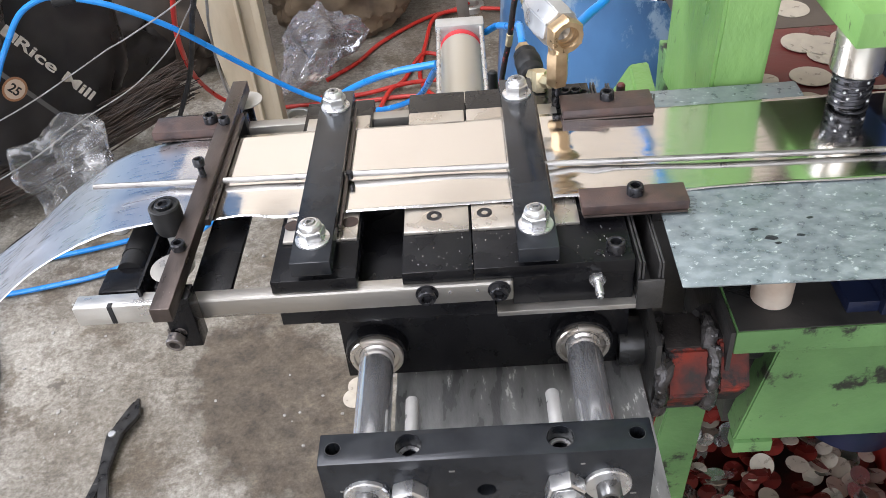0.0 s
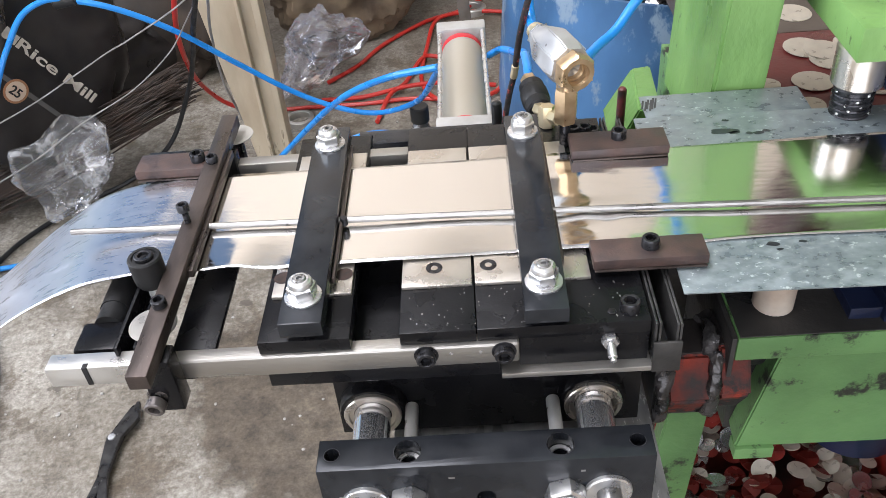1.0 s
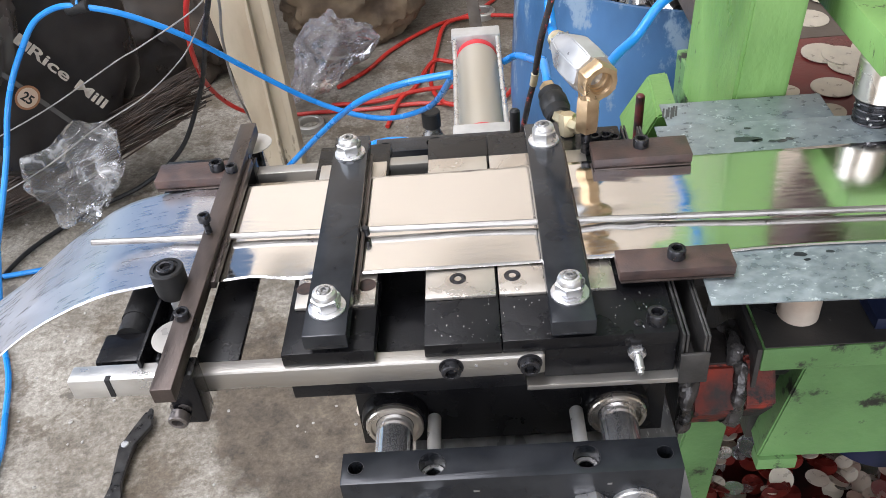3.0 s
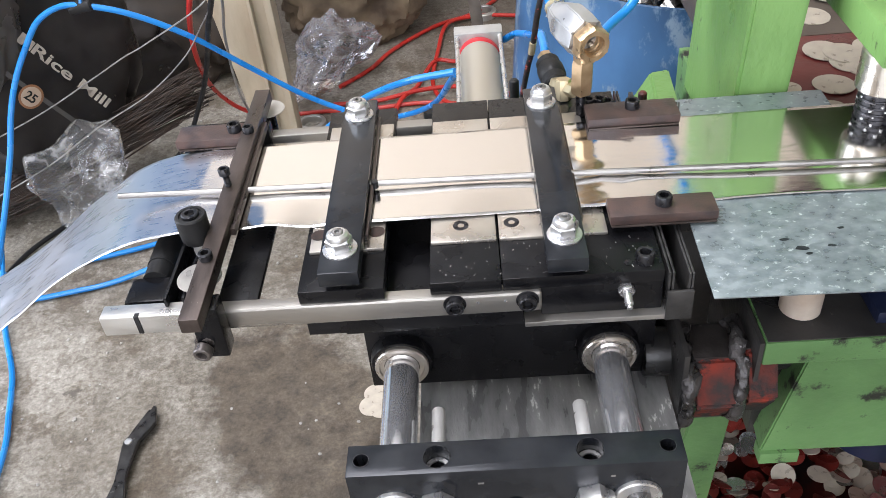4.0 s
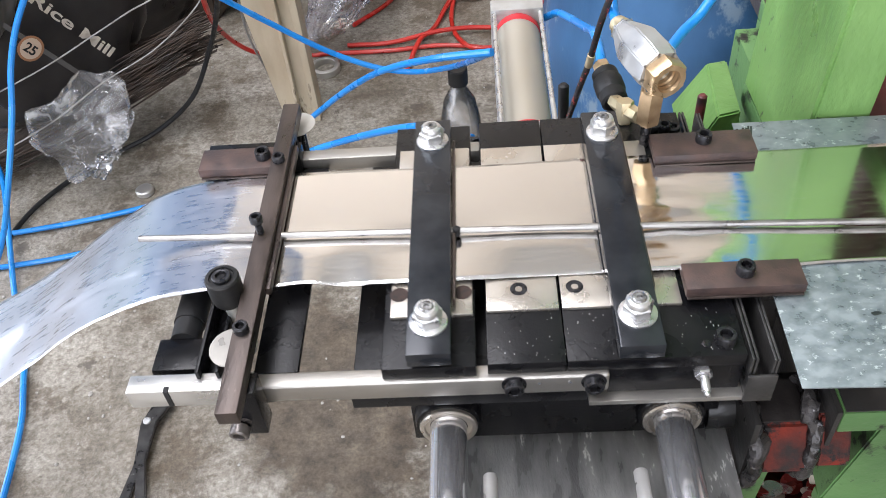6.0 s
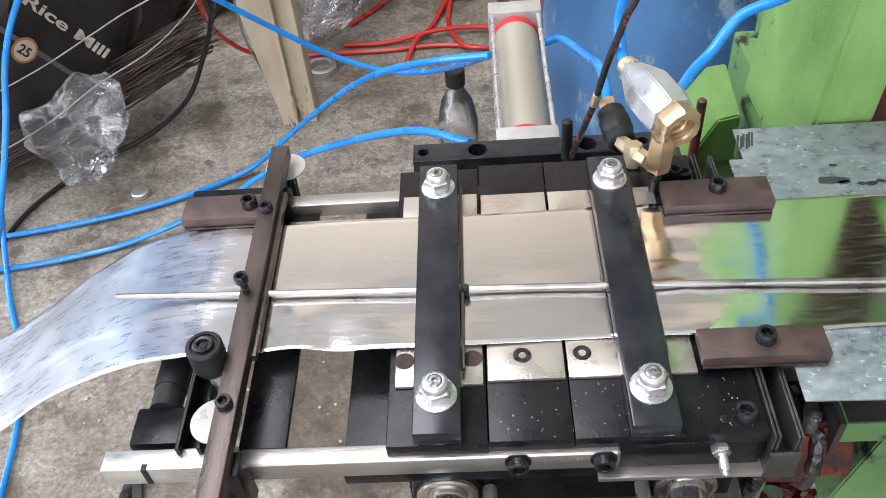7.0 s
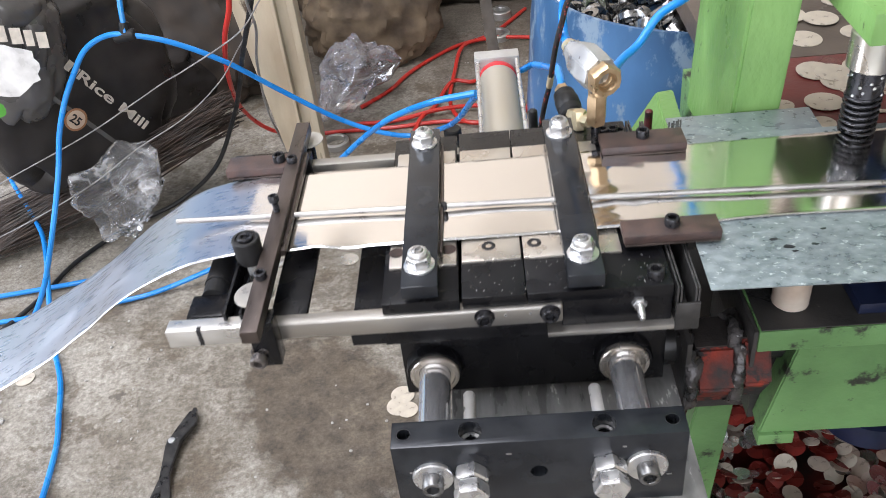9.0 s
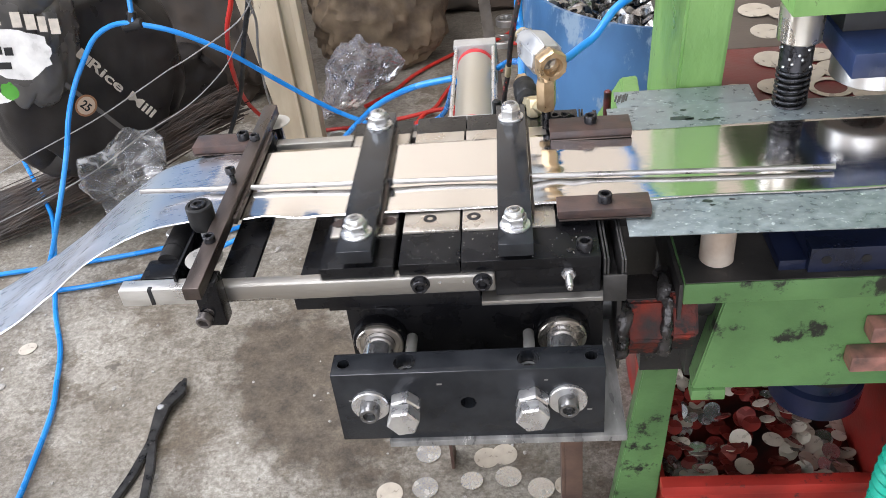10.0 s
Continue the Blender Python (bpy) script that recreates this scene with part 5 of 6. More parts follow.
CREAMLEG = surf("flaked_cream_paint", (0.60, 0.52, 0.39), (0.42, 0.34, 0.24), 0.6, 0.0, 16, 0.4, 150, ((0.10, 0.068, 0.045), 15, 0.585), stretch=(1, 1, 0.30))
own = bmesh.new()
lo = [own.verts.new((x, y, 0.0)) for x, y in ((-0.425, 1.10), (-0.367, 1.12), (-0.367, 1.128), (-0.425, 1.108))]
hi = [own.verts.new((x, y, 1.0)) for x, y in ((-0.545, 1.09), (-0.365, 1.12), (-0.365, 1.128), (-0.545, 1.098))]
own.faces.new(lo[::-1])
own.faces.new(hi)
for i in range(4):
    own.faces.new((lo[i], lo[(i + 1) % 4], hi[(i + 1) % 4], hi[i]))
bmesh.ops.recalc_face_normals(own, faces=own.faces)
bmesh.ops.bevel(own, geom=own.edges[:], offset=0.001, segments=1, affect="EDGES")
part("web", own, CREAMLEG, leg, "tapered cream web")
part("flange", box(-0.375, -0.362, 1.108, 1.150, 0, 1.0, 0.0015), CREAMLEG, leg)
part("inner_flange", box(-0.4000, -0.3940, 1.090, 1.108, 0, 1.0, 0.0015), CREAMLEG, leg)
leg2 = thing("thin_leg", (0.00, 1.42, 0.0), "thin grey flat steel leg", "leg")
part("flat", box(-0.035, -0.010, 1.36, 1.366, 0, 0.9, 0.001, None, pose(0, 0, 0, 0, -5, 0)), surf("grey_flat", (0.22, 0.19, 0.16), (0.14, 0.12, 0.1), 0.5, 0.3, 30), leg2)

# dark woven sacks leaning together


def sack(name, centre, size, turn, material, label, seed, lumps=0.05):
    t = thing(name, (centre[0], centre[1], 0.0), label, "sack")
    own = bmesh.new()
    bmesh.ops.create_cube(own, size=1)
    bmesh.ops.subdivide_edges(own, edges=own.edges[:], cuts=26, use_grid_fill=True)
    noise.seed_set(seed)
    for v in own.verts:
        c = v.co
        r = Vector((c.x * 2, c.y * 2, c.z * 2))
        k = 1 - 0.22 * (abs(r.x) ** 3 * abs(r.z) ** 2 + abs(r.y) ** 4 * 0.5 + abs(r.x * r.y) ** 2 * 0.4)
        c *= k
        c += c.normalized() * lumps * (noise.noise(r * 1.6 + Vector((seed, 0, 0))) + 0.5 * noise.noise(r * 4.1 + Vector((0, seed, 0))) + 0.45 * abs(noise.noise(r * 6.5 + Vector((0, 0, seed)))))
    own.transform(Matrix.Diagonal((*size, 1)))
    own.transform(pose(0, 0, 0, *turn))
    own.transform(Matrix.Translation((centre[0], centre[1], centre[2])))
    part("bag", own, material, t)
    return t


SACK = surf("black_woven_plastic", (0.030, 0.026, 0.024), (0.014, 0.012, 0.011), 0.40, 0.0, 16, 0.35, 500, spec=0.4)
PALE_PRINT = surf("pale_print", (0.52, 0.47, 0.40), (0.40, 0.36, 0.31), 0.5, 0, 90)
rice = sack("black_rice_sack", (-0.815, 1.075, 0.300), (0.40, 0.20, 0.36), (0, 0, 46.7), SACK, "black printed rice mill sack leaning in the pile", 3, 0.02)
# flat black sack added where only dark shade lies under the pile
sack("dark_sack", (-0.88, 1.46, 0.08), (0.40, 0.30, 0.20), (0, 0, 46.7), SACK, "added flat black sack standing in for shade under the pile", 31, 0.03)
sack("dark_sack", (-1.02, 1.88, 0.24), (0.60, 0.36, 0.48), (0, 0, -12), SACK, "dark slumped plastic sack", 5)
sack("dark_sack", (-1.36, 1.95, 0.32), (0.55, 0.45, 0.64), (0, 0, 20), SACK, "dark tall plastic sack", 9)
SILVER = surf("printed_grey_film", (0.105, 0.100, 0.096), (0.060, 0.056, 0.053), 0.26, 0.0, 7, 0.6, 40, ((0.38, 0.36, 0.34), 9, 0.63), spec=0.6)
gold = sack("grey_printed_sack", (-0.872, 0.955, 0.445), (0.26, 0.15, 0.31), (8, 26, -4), SILVER, "grey printed plastic sack slumped over the pile", 12, 0.035)
sack("earth_sack", (-0.30, 1.72, 0.16), (0.34, 0.22, 0.34), (0, 8, 10), surf("brown_burlap", (0.21, 0.155, 0.10), (0.075, 0.053, 0.036), 0.8, 0, 14, 0.8, 120), "dusty brown lumpy sack", 15, 0.09)
EARTH = surf("dark_earth_cloth", (0.060, 0.043, 0.031), (0.028, 0.021, 0.016), 0.8, 0, 14, 0.6, 120)
sack("earth_sack", (-0.74, 1.62, 0.20), (0.44, 0.24, 0.42), (0, 6, -14), EARTH, "dark brown slumped sack behind the broom", 23, 0.07)
sack("earth_sack", (-0.05, 2.2, 0.18), (0.7, 0.4, 0.36), (0, 0, 5), EARTH, "dark brown sack by the wall", 19, 0.07)


def lettering(text, size, m, material, parent, name="print", width=0.0):
    cu = bpy.data.curves.new("text", "FONT")
    cu.body, cu.size, cu.extrude, cu.align_x, cu.offset = text, size, 0.0004, "CENTER", size * 0.02
    tmp = new("text", cu)
    bpy.context.view_layer.update()
    me = bpy.data.meshes.new_from_object(tmp.evaluated_get(bpy.context.evaluated_depsgraph_get()))
    bpy.data.objects.remove(tmp)
    own = bmesh.new()
    own.from_mesh(me)
    bpy.data.meshes.remove(me)
    if width:
        xs = [v.co.x for v in own.verts]
        own.transform(Matrix.Diagonal((width / (max(xs) - min(xs)), 1, 1, 1)))
    own.transform(m)
    return part(name, own, material, parent, "", False)


# printing on the sacks
N = Vector((0.724, -0.683, -0.02)).normalized()
first, last = Vector((-0.7450, 0.9709, 0.3640)), Vector((-0.6871, 1.0367, 0.2152))
run = last - first
lettering("Rice Mill", 0.0255, frame_on((first + last) / 2 + N * 0.003, run, N.cross(run)), PALE_PRINT, rice, "print", run.length)
for k in (-0.030, -0.014):
    own = box(k, k + 0.012, 0, 0.015 - k * 0.12, 0, 0.0006, 0)
    own.transform(frame_on(first + N * 0.003, run, N.cross(run)))
    part("bar", own, PALE_PRINT, rice)
m = frame_on(Vector((-0.7671, 0.9549, 0.2905)) + N * 0.004, run, N.cross(run))
own = lathe((0, 0, 0), (0, 0, 0.0006), [(0, 0), (0.0215, 0), (0.0215, 1), (0, 1)], 32)
own.transform(m)
part("badge", own, surf("badge_rust", (0.34, 0.16, 0.08), (0.24, 0.11, 0.05), 0.5), rice, "pale round printed badge")
own = lathe((0, 0, 0.0004), (0, 0, 0.0009), [(0, 0), (0.0175, 0), (0.0175, 1), (0, 1)], 32)
own.transform(m)
part("badge_inner", own, surf("badge_cream", (0.56, 0.44, 0.34), (0.46, 0.34, 0.25), 0.5), rice)
lettering("25", 0.022, m @ Matrix.Translation((0, -0.008, 0.0012)), BLACK_RUBBER, rice)
own = box(-0.13, 0.13, -0.004, 0.004, 0, 0.0006, 0)
own.transform(frame_on(Vector((-0.752, 0.972, 0.268)) + N * 0.004, run, N.cross(run)))
part("stripe", own, surf("grey_stripe", (0.10, 0.095, 0.09), (0.07, 0.065, 0.06), 0.4), rice, "grey printed stripe")
gm = frame_on((-0.765, 0.853, 0.492), (0.98, 0.10, -0.10), Vector((0, 0.1, 1)))
for x, y, w, h in ((-0.075, 0.000, 0.016, 0.026), (-0.052, 0.000, 0.016, 0.026), (-0.018, -0.004, 0.016, 0.026), (0.004, -0.008, 0.017, 0.026), (0.025, -0.012, 0.013, 0.026), (0.043, -0.016, 0.016, 0.026), (-0.066, -0.050, 0.020, 0.014), (-0.042, -0.052, 0.014, 0.014), (-0.060, -0.076, 0.024, 0.012)):
    own = box(x, x + w, y, y + h, 0, 0.0006, 0)
    own.transform(gm)
    part("bar", own, PALE_PRINT if y > -0.03 else BLACK_RUBBER, gold)
def blot(x, y, w, h, z, seed):
    """A flat printed shape with an uneven outline."""
    own = bmesh.new()
    ring = []
    for k in range(30):
        a = 2 * math.pi * k / 30
        q = 1 + 0.22 * noise.noise(Vector((2 * math.cos(a) + seed, 2 * math.sin(a), seed))) + 0.10 * noise.noise(Vector((6 * math.cos(a), 6 * math.sin(a) + seed, 0)))
        ring.append(own.verts.new((x + w * q * math.cos(a), y + h * q * math.sin(a), z)))
    own.faces.new(ring)
    own.transform(gm)
    return own


part("white_patch", blot(-0.030, -0.050, 0.066, 0.044, -0.0004, 3.0), surf("white_print", (0.70, 0.69, 0.67), (0.5, 0.49, 0.48), 0.35, 0, 30, 0.2), gold, "creased white printed patch")
part("leaf_print", blot(-0.050, -0.116, 0.015, 0.016, -0.0002, 7.0), surf("leaf_green", (0.10, 0.38, 0.05), (0.06, 0.25, 0.03), 0.4), gold, "small green printed shape")
part("leaf_print", blot(-0.070, -0.128, 0.022, 0.010, -0.0003, 9.0), MATS["white_print"], gold, "small white printed shape")

# ---- tubes and wires ----
def line(name, pts, r, material, label, category="tube", seg=10):
    base = min((Vector(p) for p in pts), key=lambda v: v.z)
    t = thing(name, base, label, category)
    part("run", hose(pts, r, seg), material, t)
    return t


line("blue_air_tube", [(-1.05, 0.560, 0.008), (-0.970, 0.606, 0.008), (-0.909, 0.646, 0.008), (-0.879, 0.676, 0.012), (-0.855, 0.712, 0.030), (-0.822, 0.738, 0.085), (-0.7790, 0.76, 0.180), (-0.7559, 0.81, 0.262), (-0.7446, 0.845, 0.320), (-0.725, 0.865, 0.368), (-0.7017, 0.885, 0.408), (-0.6747, 0.900, 0.443), (-0.640, 0.910, 0.459), (-0.604, 0.912, 0.458), (-0.54, 0.922, 0.435), (-0.464, 0.946, 0.38), (-0.387, 0.978, 0.30), (-0.298, 0.995, 0.225), (-0.218, 0.998, 0.185), (-0.153, 0.985, 0.182), (-0.082, 0.880, 0.26), (-0.040, 0.660, 0.42), (-0.033, 0.625, 0.446)], 0.0047, BLUE_TUBE, "long blue air tube looping over the sacks", "tube")
line("blue_air_tube", [(-0.033, 0.590, 0.468), (-0.094, 0.628, 0.44), (-0.158, 0.705, 0.38), (-0.211, 0.785, 0.31), (-0.275, 0.870, 0.22), (-0.344, 0.935, 0.13), (-0.408, 0.965, 0.06), (-0.473, 0.956, 0.014), (-0.578, 0.903, 0.008), (-0.711, 0.857, 0.008), (-0.903, 0.819, 0.008), (-1.3, 0.76, 0.008)], 0.0047, BLUE_TUBE, "blue air tube running over the floor", "tube")
line("blue_air_tube", [(-0.058, 0.455, 0.455), (-0.105, 0.51, 0.43), (-0.15, 0.562, 0.39), (-0.224, 0.649, 0.31), (-0.312, 0.735, 0.22), (-0.401, 0.800, 0.13), (-0.493, 0.830, 0.05), (-0.642, 0.793, 0.010), (-0.734, 0.766, 0.008), (-0.874, 0.741, 0.008), (-1.3, 0.69, 0.008)], 0.0047, BLUE_TUBE, "blue air tube running over the floor", "tube")
line("blue_air_tube", [(-1.45, 1.70, 0.008), (-1.327, 1.519, 0.008), (-1.050, 1.128, 0.055), (-0.944, 0.981, 0.062), (-0.891, 0.894, 0.060), (-0.840, 0.753, 0.030), (-0.811, 0.671, 0.010), (-0.764, 0.578, 0.008), (-0.735, 0.492, 0.008), (-0.714, 0.418, 0.008), (-0.696, 0.274, 0.008), (-0.69, 0.16, 0.008)], 0.0047, BLUE_TUBE, "long blue air tube lying on the floor", "tube")
line("blue_air_tube", [(-0.604, 0.912, 0.462), (-0.600, 0.93, 0.52), (-0.585, 0.98, 0.62), (-0.57, 1.05, 0.85)], 0.0047, BLUE_TUBE, "blue air tube branching upward", "tube")
tee = thing("tube_tee", (-0.606, 0.914, 0.448), "black plastic push-in tee on the blue tube", "fitting")
part("tee", rod((-0.625, 0.915, 0.452), (-0.588, 0.914, 0.458), 0.0095, 18, None, 0.002), BLACK_RUBBER, tee)
part("tee_branch", rod((-0.606, 0.915, 0.458), (-0.604, 0.92, 0.478), 0.0085, 16, None, 0.002), BLACK_RUBBER, tee)
line("red_tube", [(-0.40, 0.86, 0.62), (-0.42, 0.913, 0.50), (-0.454, 0.946, 0.42), (-0.497, 1.044, 0.30), (-0.537, 1.203, 0.15), (-0.512, 1.287, 0.05), (-0.448, 1.331, 0.006), (-0.355, 1.332, 0.006), (-0.235, 1.331, 0.006), (-0.117, 1.338, 0.006), (0.0, 1.30, 0.006), (0.08, 1.2, 0.006)], 0.0047, RED_TUBE, "red air tube trailing over the floor", "tube")
line("red_tube", [(0.108, 1.946, 0.006), (0.006, 1.795, 0.006), (-0.103, 1.728, 0.006), (-0.205, 1.614, 0.006), (-0.259, 1.516, 0.006), (-0.324, 1.44, 0.006)], 0.0050, RED_TUBE, "red air tube lying on the floor", "tube")
line("red_tube", [(0.20, 1.72, 0.006), (0.087, 1.749, 0.010), (0.004, 1.759, 0.010), (-0.072, 1.722, 0.012), (-0.096, 1.578, 0.010), (-0.108, 1.432, 0.006), (-0.084, 1.333, 0.014), (-0.039, 1.307, 0.014), (0.06, 1.34, 0.01), (0.10, 1.5, 0.006)], 0.0050, RED_TUBE, "coiled red air tube on the floor", "tube")
line("red_tube", [(0.02, 1.60, 0.006), (-0.047, 1.523, 0.008), (-0.103, 1.518, 0.014), (-0.144, 1.41, 0.008), (-0.176, 1.348, 0.014), (-0.20, 1.25, 0.006)], 0.0050, RED_TUBE, "red air tube on the floor", "tube")
line("red_tube", [(0.06, 1.36, 0.014), (-0.037, 1.386, 0.014), (-0.13, 1.38, 0.016), (-0.237, 1.358, 0.008), (-0.33, 1.36, 0.006)], 0.0050, RED_TUBE, "red air tube on the floor", "tube")
line("black_cable", [(-0.30, 0.72, 0.68), (-0.36, 0.82, 0.53), (-0.425, 0.93, 0.40), (-0.475, 1.02, 0.29), (-0.520, 1.075, 0.20), (-0.585, 1.08, 0.09), (-0.677, 1.067, 0.022), (-0.776, 1.006, 0.007), (-0.85, 0.899, 0.007), (-0.889, 0.778, 0.007), (-0.98, 0.6, 0.007)], 0.0046, BLACK_RUBBER, "black rubber cable trailing over the floor", "cable")
line("grey_wire", [(-0.33, 0.70, 0.66), (-0.354, 0.775, 0.55), (-0.387, 0.91, 0.45), (-0.424, 0.999, 0.35), (-0.447, 1.07, 0.22), (-0.451, 1.14, 0.10), (-0.407, 1.092, 0.005), (-0.327, 0.958, 0.004)], 0.0024, GREY_WIRE, "thin grey wire hanging down", "wire")
line("grey_wire", [(-0.333, 0.770, 0.55), (-0.393, 0.823, 0.48), (-0.513, 0.885, 0.40), (-0.560, 0.893, 0.376), (-0.623, 0.902, 0.34), (-0.737, 0.905, 0.28), (-0.924, 0.898, 0.2), (-1.1, 0.88, 0.12)], 0.0012, GREY_WIRE, "kinked thin steel wire", "wire", 6)
line("grey_wire", [(-0.370, 0.850, 0.49), (-0.43, 0.915, 0.41), (-0.482, 0.940, 0.345), (-0.56, 0.935, 0.285), (-0.66, 0.925, 0.235), (-0.76, 0.900, 0.18), (-0.90, 0.88, 0.12), (-1.1, 0.85, 0.05)], 0.0012, GREY_WIRE, "kinked thin steel wire", "wire", 6)

# stiff fibres of a worn broom
broom = thing("broom", (-0.72, 1.0, 0.0), "worn dark broom of long stiff fibres", "broom")
random.seed(14)
bm = bmesh.new()
for k in range(260):
    q, w = random.random(), random.uniform(-1, 1)
    a = Vector((-0.60 + 0.03 * w + 0.05 * random.random(), 1.14 + 0.05 * w, 0.13 + 0.08 * random.random()))
    b = Vector((-1.03 - 0.12 * random.random(), 0.985 + 0.09 * w, 0.008 + 0.03 * random.random()))
    mid = a.lerp(b, 0.5) + Vector((0, random.uniform(-0.02, 0.02), random.uniform(-0.03, 0.02)))
    hose([a, mid, b], 0.0011, 4, 3, bm)
tagged(part("bristle", bm, surf("dark_fibre", (0.060, 0.038, 0.026), (0.022, 0.015, 0.011), 0.6, 0, 30), broom), kind="stuff")

# crumpled clear bags


def film(name, base, size, turn, seed, label, planes, dent, mat):
    """A crumpled bag: flat panels, sharp folds and a drawn-up mouth."""
    t = thing(name, base, label, "plastic bag")
    random.seed(seed)

    def way():
        return Vector((random.gauss(0, 1), random.gauss(0, 1), random.gauss(0, 1))).normalized()

    cut = [(way(), random.uniform(0.52, 0.92)) for k in range(planes)]
    folds = [(way(), random.uniform(-0.5, 0.5), random.uniform(0.05, 0.16), random.uniform(0.04, 0.09)) for k in range(18)]
    own = bmesh.new()
    bmesh.ops.create_icosphere(own, subdivisions=6, radius=1)
    for v in own.verts:
        r = v.co.normalized()
        k = min([1.30] + [d / r.dot(n) for n, d in cut if r.dot(n) > 0.2])
        k -= abs(noise.noise(r * 1.9 + Vector((seed, 0, 0)))) * dent * 0.8
        for n, c, wide, deep in folds:
            k += deep * max(0.0, 1 - abs(r.dot(n) - c + 0.10 * noise.noise(r * 3.0)) / wide) * min(0.25, noise.noise(r * 1.3 + n * 5)) * 2.2
        v.co = r * k * (1 + 0.42 * noise.noise(r * 1.15 + Vector((0, 0, seed))))
    own.transform(pose(0, 0, 0, *turn) @ Matrix.Diagonal((*size, 1)))
    low = min(v.co.z for v in own.verts)
    own.transform(Matrix.Translation((base[0], base[1], base[2] - low)))
    part("film", own, mat, t, "", True)
    return t


FILM = clear_film("clear_polythene", (0.90, 0.91, 0.92), 0.25, 0.05, 0.55, 13.0)
FILM2 = clear_film("milky_polythene", (0.78, 0.76, 0.84), 0.30, 0.12, 0.30, 11.0)
film("clear_plastic_bag", (-0.732, 0.945, 0.045), (0.088, 0.060, 0.084), (0, 12, 35), 2, "crumpled clear plastic bag leaning on the sacks", 10, 0.16, FILM)
film("milky_plastic_bag", (-0.320, 1.44, 0.010), (0.135, 0.10, 0.085), (0, -24, 40), 6, "milky crumpled plastic bag on the floor", 9, 0.25, FILM2)

# small things on the floor
bottle = thing("plastic_bottle", (-0.085, 0.93, 0.0), "clear plastic bottle with a black cap", "bottle")
bm = lathe((-0.085, 0.93, 0), (-0.085, 0.93, 0.20), [(0, 0), (0.03, 0), (0.033, 0.04), (0.033, 0.62), (0.026, 0.8), (0.013, 0.93), (0.013, 1)], 32)
part("body", bm, FILM, bottle)
bm = rod((-0.085, 0.93, 0.192), (-0.085, 0.93, 0.222), 0.016, 28, None, 0.002)
part("cap", bm, BLACK_RUBBER, bottle, "black ribbed screw cap")
for x, y, r0, r1, h, label in ((-0.37, 1.28, 0.022, 0.031, 0.014, "ground steel bearing race on the floor"), (0.02, 1.78, 0.022, 0.035, 0.016, "steel ring on the floor"), (0.035, 1.92, 0.018, 0.030, 0.02, "steel ring on the floor")):
    t = thing("steel_ring", (x, y, 0), label, "metal ring")
    part("ring", lathe((x, y, 0), (x, y, h), [(r0, 0), (r1, 0), (r1, 0.9), (r1 * 0.95, 1), (r0 * 1.05, 1), (r0, 0.9), (r0, 0)], 36), GROUND, t)
t = thing("bottle_cap", (-0.662, 0.921, 0), "round metal cap lying on the floor", "cap")
part("cap", rod((-0.662, 0.921, 0), (-0.662, 0.921, 0.012), 0.016, 28, None, 0.002), GROUND, t)
random.seed(17)
PEBBLE = surf("grit", (0.45, 0.43, 0.40), (0.25, 0.23, 0.2), 0.7, 0, 200)
bm = bmesh.new()
for k in range(260):
    x, y = random.uniform(-1.0, 0.15), random.uniform(0.2, 1.7)
    s = random.uniform(0.0012, 0.0035) * (2 if random.random() < 0.06 else 1)
    own = bmesh.new()
    bmesh.ops.create_icosphere(own, subdivisions=1, radius=s)
    own.transform(Matrix.Translation((x, y, s * 0.4)) @ Matrix.Diagonal((1, random.uniform(0.6, 1.4), 0.6, 1)))
    join(bm, own)
tagged(part("floor_grit", bm, PEBBLE, None, "", False), "pale grit and metal chips scattered over the floor", "grit", "", "stuff")

# ---- pliers ----
pliers = thing("cutting_pliers", (-0.52, 0.36, 0.0), "worn black steel cutting pliers lying open on the floor", "pliers")
PLIER = surf("worn_black_tool", (0.05, 0.048, 0.046), (0.025, 0.024, 0.024), 0.36, 0.5, 60, 0.25, 400, ((0.20, 0.19, 0.18), 110, 0.64))


def flat_bar(pts, widths, z0, z1):
    own = bmesh.new()
    left, right = [], []
    for i, (x, y) in enumerate(pts):
        d = Vector((pts[min(i + 1, len(pts) - 1)][0] - pts[max(i - 1, 0)][0], pts[min(i + 1, len(pts) - 1)][1] - pts[max(i - 1, 0)][1], 0)).normalized()
        n = Vector((-d.y, d.x, 0)) * widths[i] / 2
        left.append((x + n.x, y + n.y))
        right.append((x - n.x, y - n.y))
    lo = [own.verts.new((x, y, z0)) for x, y in left + right[::-1]]
    hi = [own.verts.new((x, y, z1)) for x, y in left + right[::-1]]
    own.faces.new(lo[::-1])
    own.faces.new(hi)
    for i in range(len(lo)):
        own.faces.new((lo[i], lo[(i + 1) % len(lo)], hi[(i + 1) % len(lo)], hi[i]))
    bmesh.ops.recalc_face_normals(own, faces=own.faces)
    bmesh.ops.bevel(own, geom=own.edges[:], offset=0.0012, segments=2, affect="EDGES")
    return own


part("handle", flat_bar([(-0.517, 0.487), (-0.524, 0.455), (-0.531, 0.422), (-0.529, 0.36), (-0.536, 0.30), (-0.552, 0.235)], [0.006, 0.016, 0.022, 0.012, 0.014, 0.012], 0.001, 0.010), PLIER, pliers)
part("handle", flat_bar([(-0.509, 0.487), (-0.508, 0.458), (-0.527, 0.422), (-0.523, 0.36), (-0.508, 0.30), (-0.498, 0.235)], [0.005, 0.018, 0.022, 0.012, 0.014, 0.012], 0.0102, 0.018), PLIER, pliers)
part("rivet", rod((-0.529, 0.422, 0.001), (-0.529, 0.422, 0.0205), 0.0055, 20), ZINC, pliers)


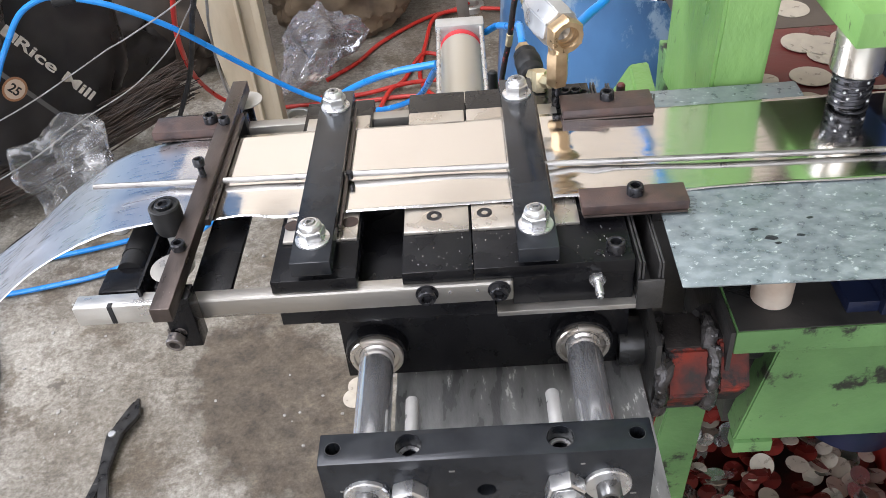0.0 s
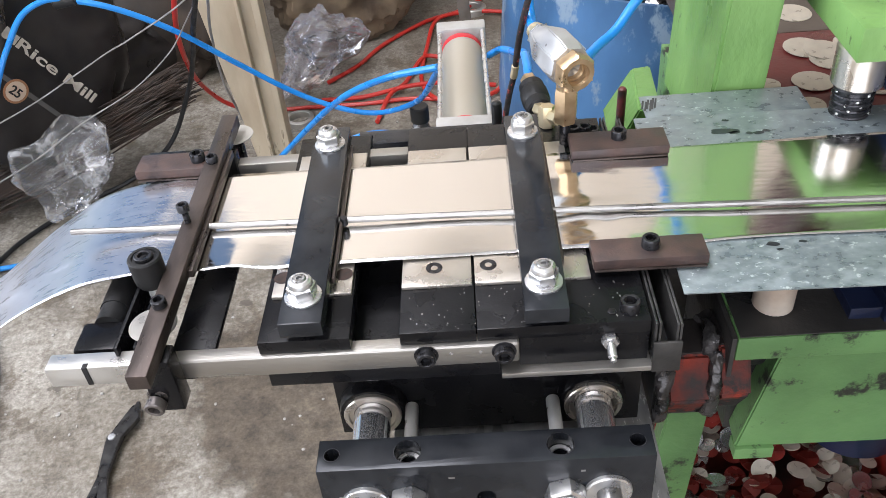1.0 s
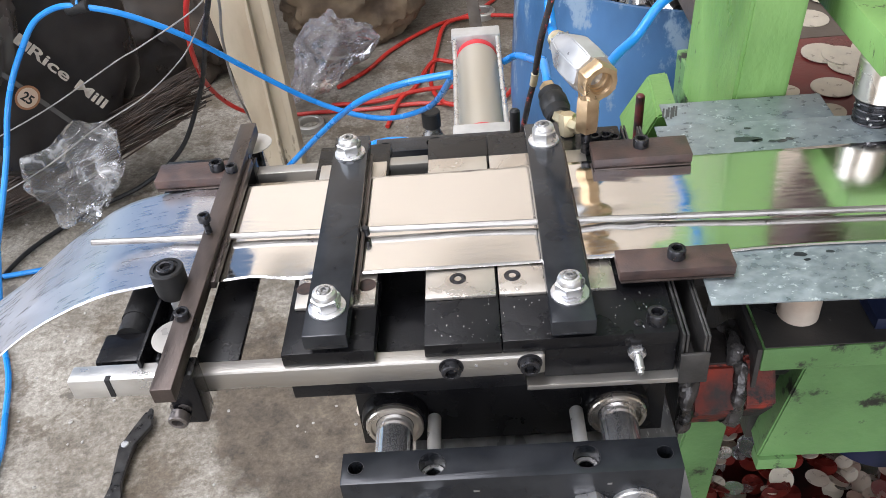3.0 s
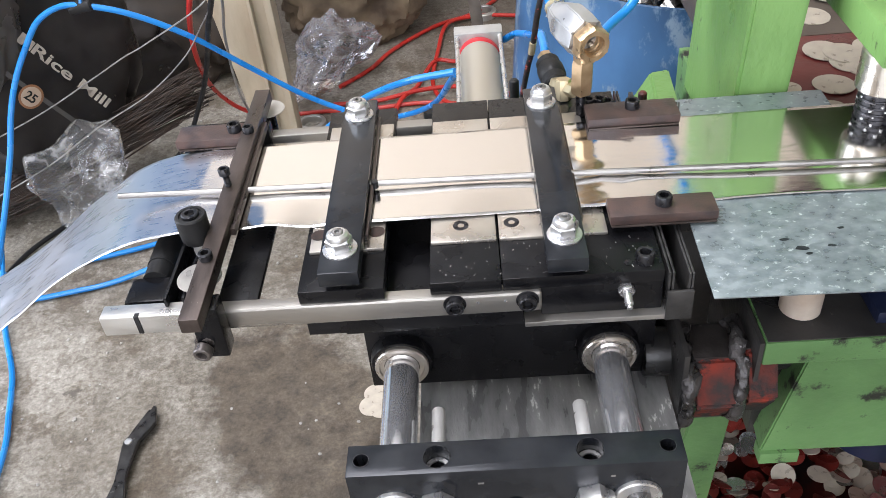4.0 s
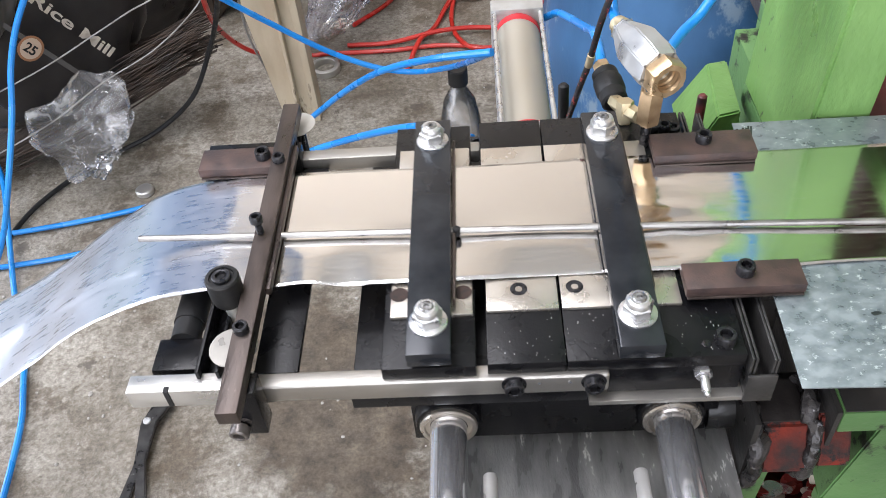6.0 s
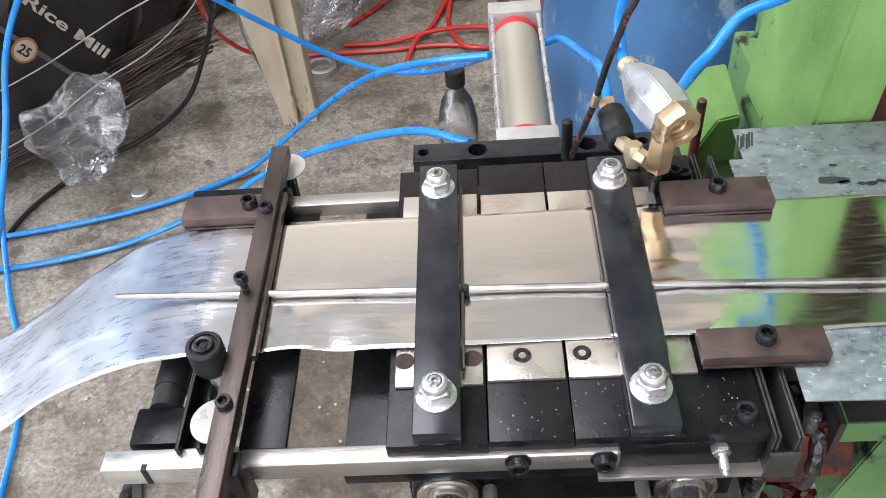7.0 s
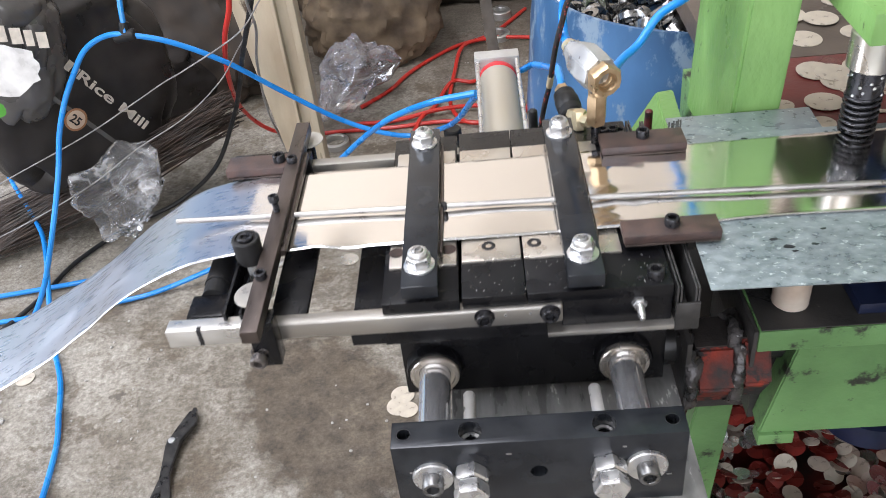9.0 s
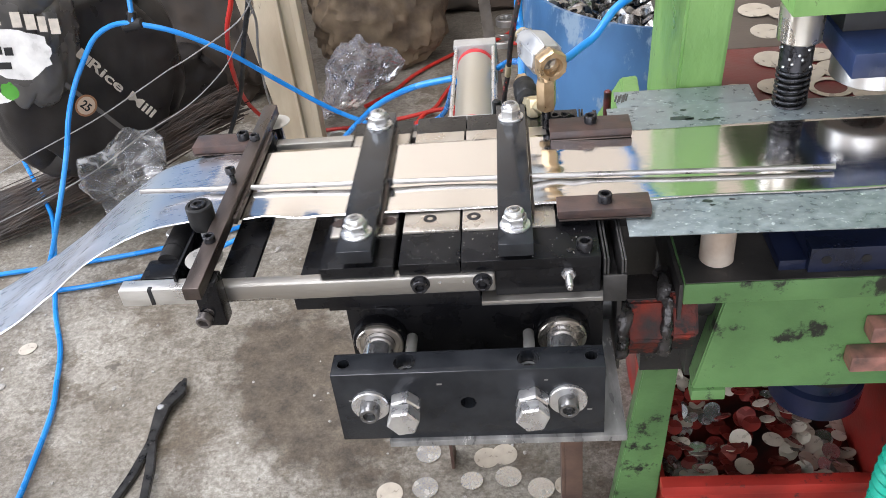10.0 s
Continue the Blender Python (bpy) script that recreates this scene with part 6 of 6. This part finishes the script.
# ---- what moves ----
SLIDE = [(0.0, 0.0), (0.3, 0.0), (0.4, -0.003), (0.5, -0.042), (0.6, -0.0515), (0.7, -0.0520), (1.0, -0.0530), (1.3, -0.0500), (1.5, -0.0472), (1.6, -0.0284), (1.7, -0.0116), (1.8, -0.0008), (1.9, 0.0), (2.4, 0.0), (2.5, -0.0003), (2.6, -0.0265), (2.7, -0.0505), (2.8, -0.0525), (3.2, -0.0530), (3.6, -0.0490), (3.7, -0.0350), (3.8, -0.0167), (3.9, -0.0016), (4.0, 0.0), (4.6, 0.0), (4.7, -0.0062), (4.8, -0.0430), (4.9, -0.0490), (5.0, -0.0530), (5.5, -0.0510), (5.7, -0.0500), (5.8, -0.0420), (5.9, -0.0230), (6.0, -0.0060), (6.1, 0.0), (6.7, 0.0), (6.8, -0.0008), (6.9, -0.0334), (7.0, -0.0517), (7.2, -0.0535), (7.7, -0.0535), (7.8, -0.0530), (7.9, -0.0463), (8.0, -0.0257), (8.1, -0.0092), (8.2, -0.0005), (8.3, 0.0), (8.8, 0.0), (8.9, -0.0012), (9.0, -0.0213), (9.1, -0.0500), (9.2, -0.0526), (9.5, -0.0535), (10.0, -0.0538)]
GRIP = [(0.0, 0.0), (0.2, 0.0005), (0.3, 0.008), (0.4, 0.029), (0.5, 0.031), (0.6, 0.031), (0.7, 0.012), (0.8, 0.0), (1.3, 0.0), (1.4, 0.012), (1.5, 0.0298), (1.6, 0.031), (1.7, 0.030), (1.8, 0.012), (1.9, 0.0), (2.3, 0.0), (2.4, 0.005), (2.5, 0.0249), (2.6, 0.031), (2.75, 0.031), (2.85, 0.012), (2.95, 0.0), (3.5, 0.0), (3.6, 0.012), (3.7, 0.0298), (3.8, 0.031), (3.9, 0.018), (4.0, 0.0), (4.5, 0.0005), (4.6, 0.010), (4.7, 0.0303), (4.8, 0.031), (4.9, 0.029), (5.0, 0.012), (5.1, 0.0), (5.5, 0.0), (5.6, 0.007), (5.7, 0.028), (5.8, 0.031), (5.95, 0.030), (6.05, 0.012), (6.15, 0.0), (6.6, 0.0), (6.7, 0.009), (6.8, 0.027), (6.9, 0.031), (7.0, 0.031), (7.1, 0.018), (7.2, 0.002), (7.3, 0.0), (7.7, 0.0), (7.8, 0.010), (7.9, 0.030), (8.0, 0.0304), (8.1, 0.026), (8.2, 0.007), (8.3, 0.0005), (8.4, 0.0), (8.8, 0.001), (8.9, 0.021), (9.0, 0.0296), (9.1, 0.031), (9.2, 0.028), (9.3, 0.007), (9.4, 0.0), (9.8, 0.0), (9.9, 0.004), (10.0, 0.0275)]


def motions():
    for ob in (head, fitting, strip, rod_thing):
        x, y, z = ob.location
        walk(ob, [(t, pose(x, y + d, z)) for t, d in SLIDE])
    walk(gripper, [(t, pose(e, 0, 0)) for t, e in GRIP])
    x, y, z = ram.location
    walk(ram, [(k * 0.1, pose(x, y, z + 0.0219 * math.cos(2 * math.pi * (k * 0.1 - 0.349) / 1.07) - 0.0219)) for k in range(101)])


motions()
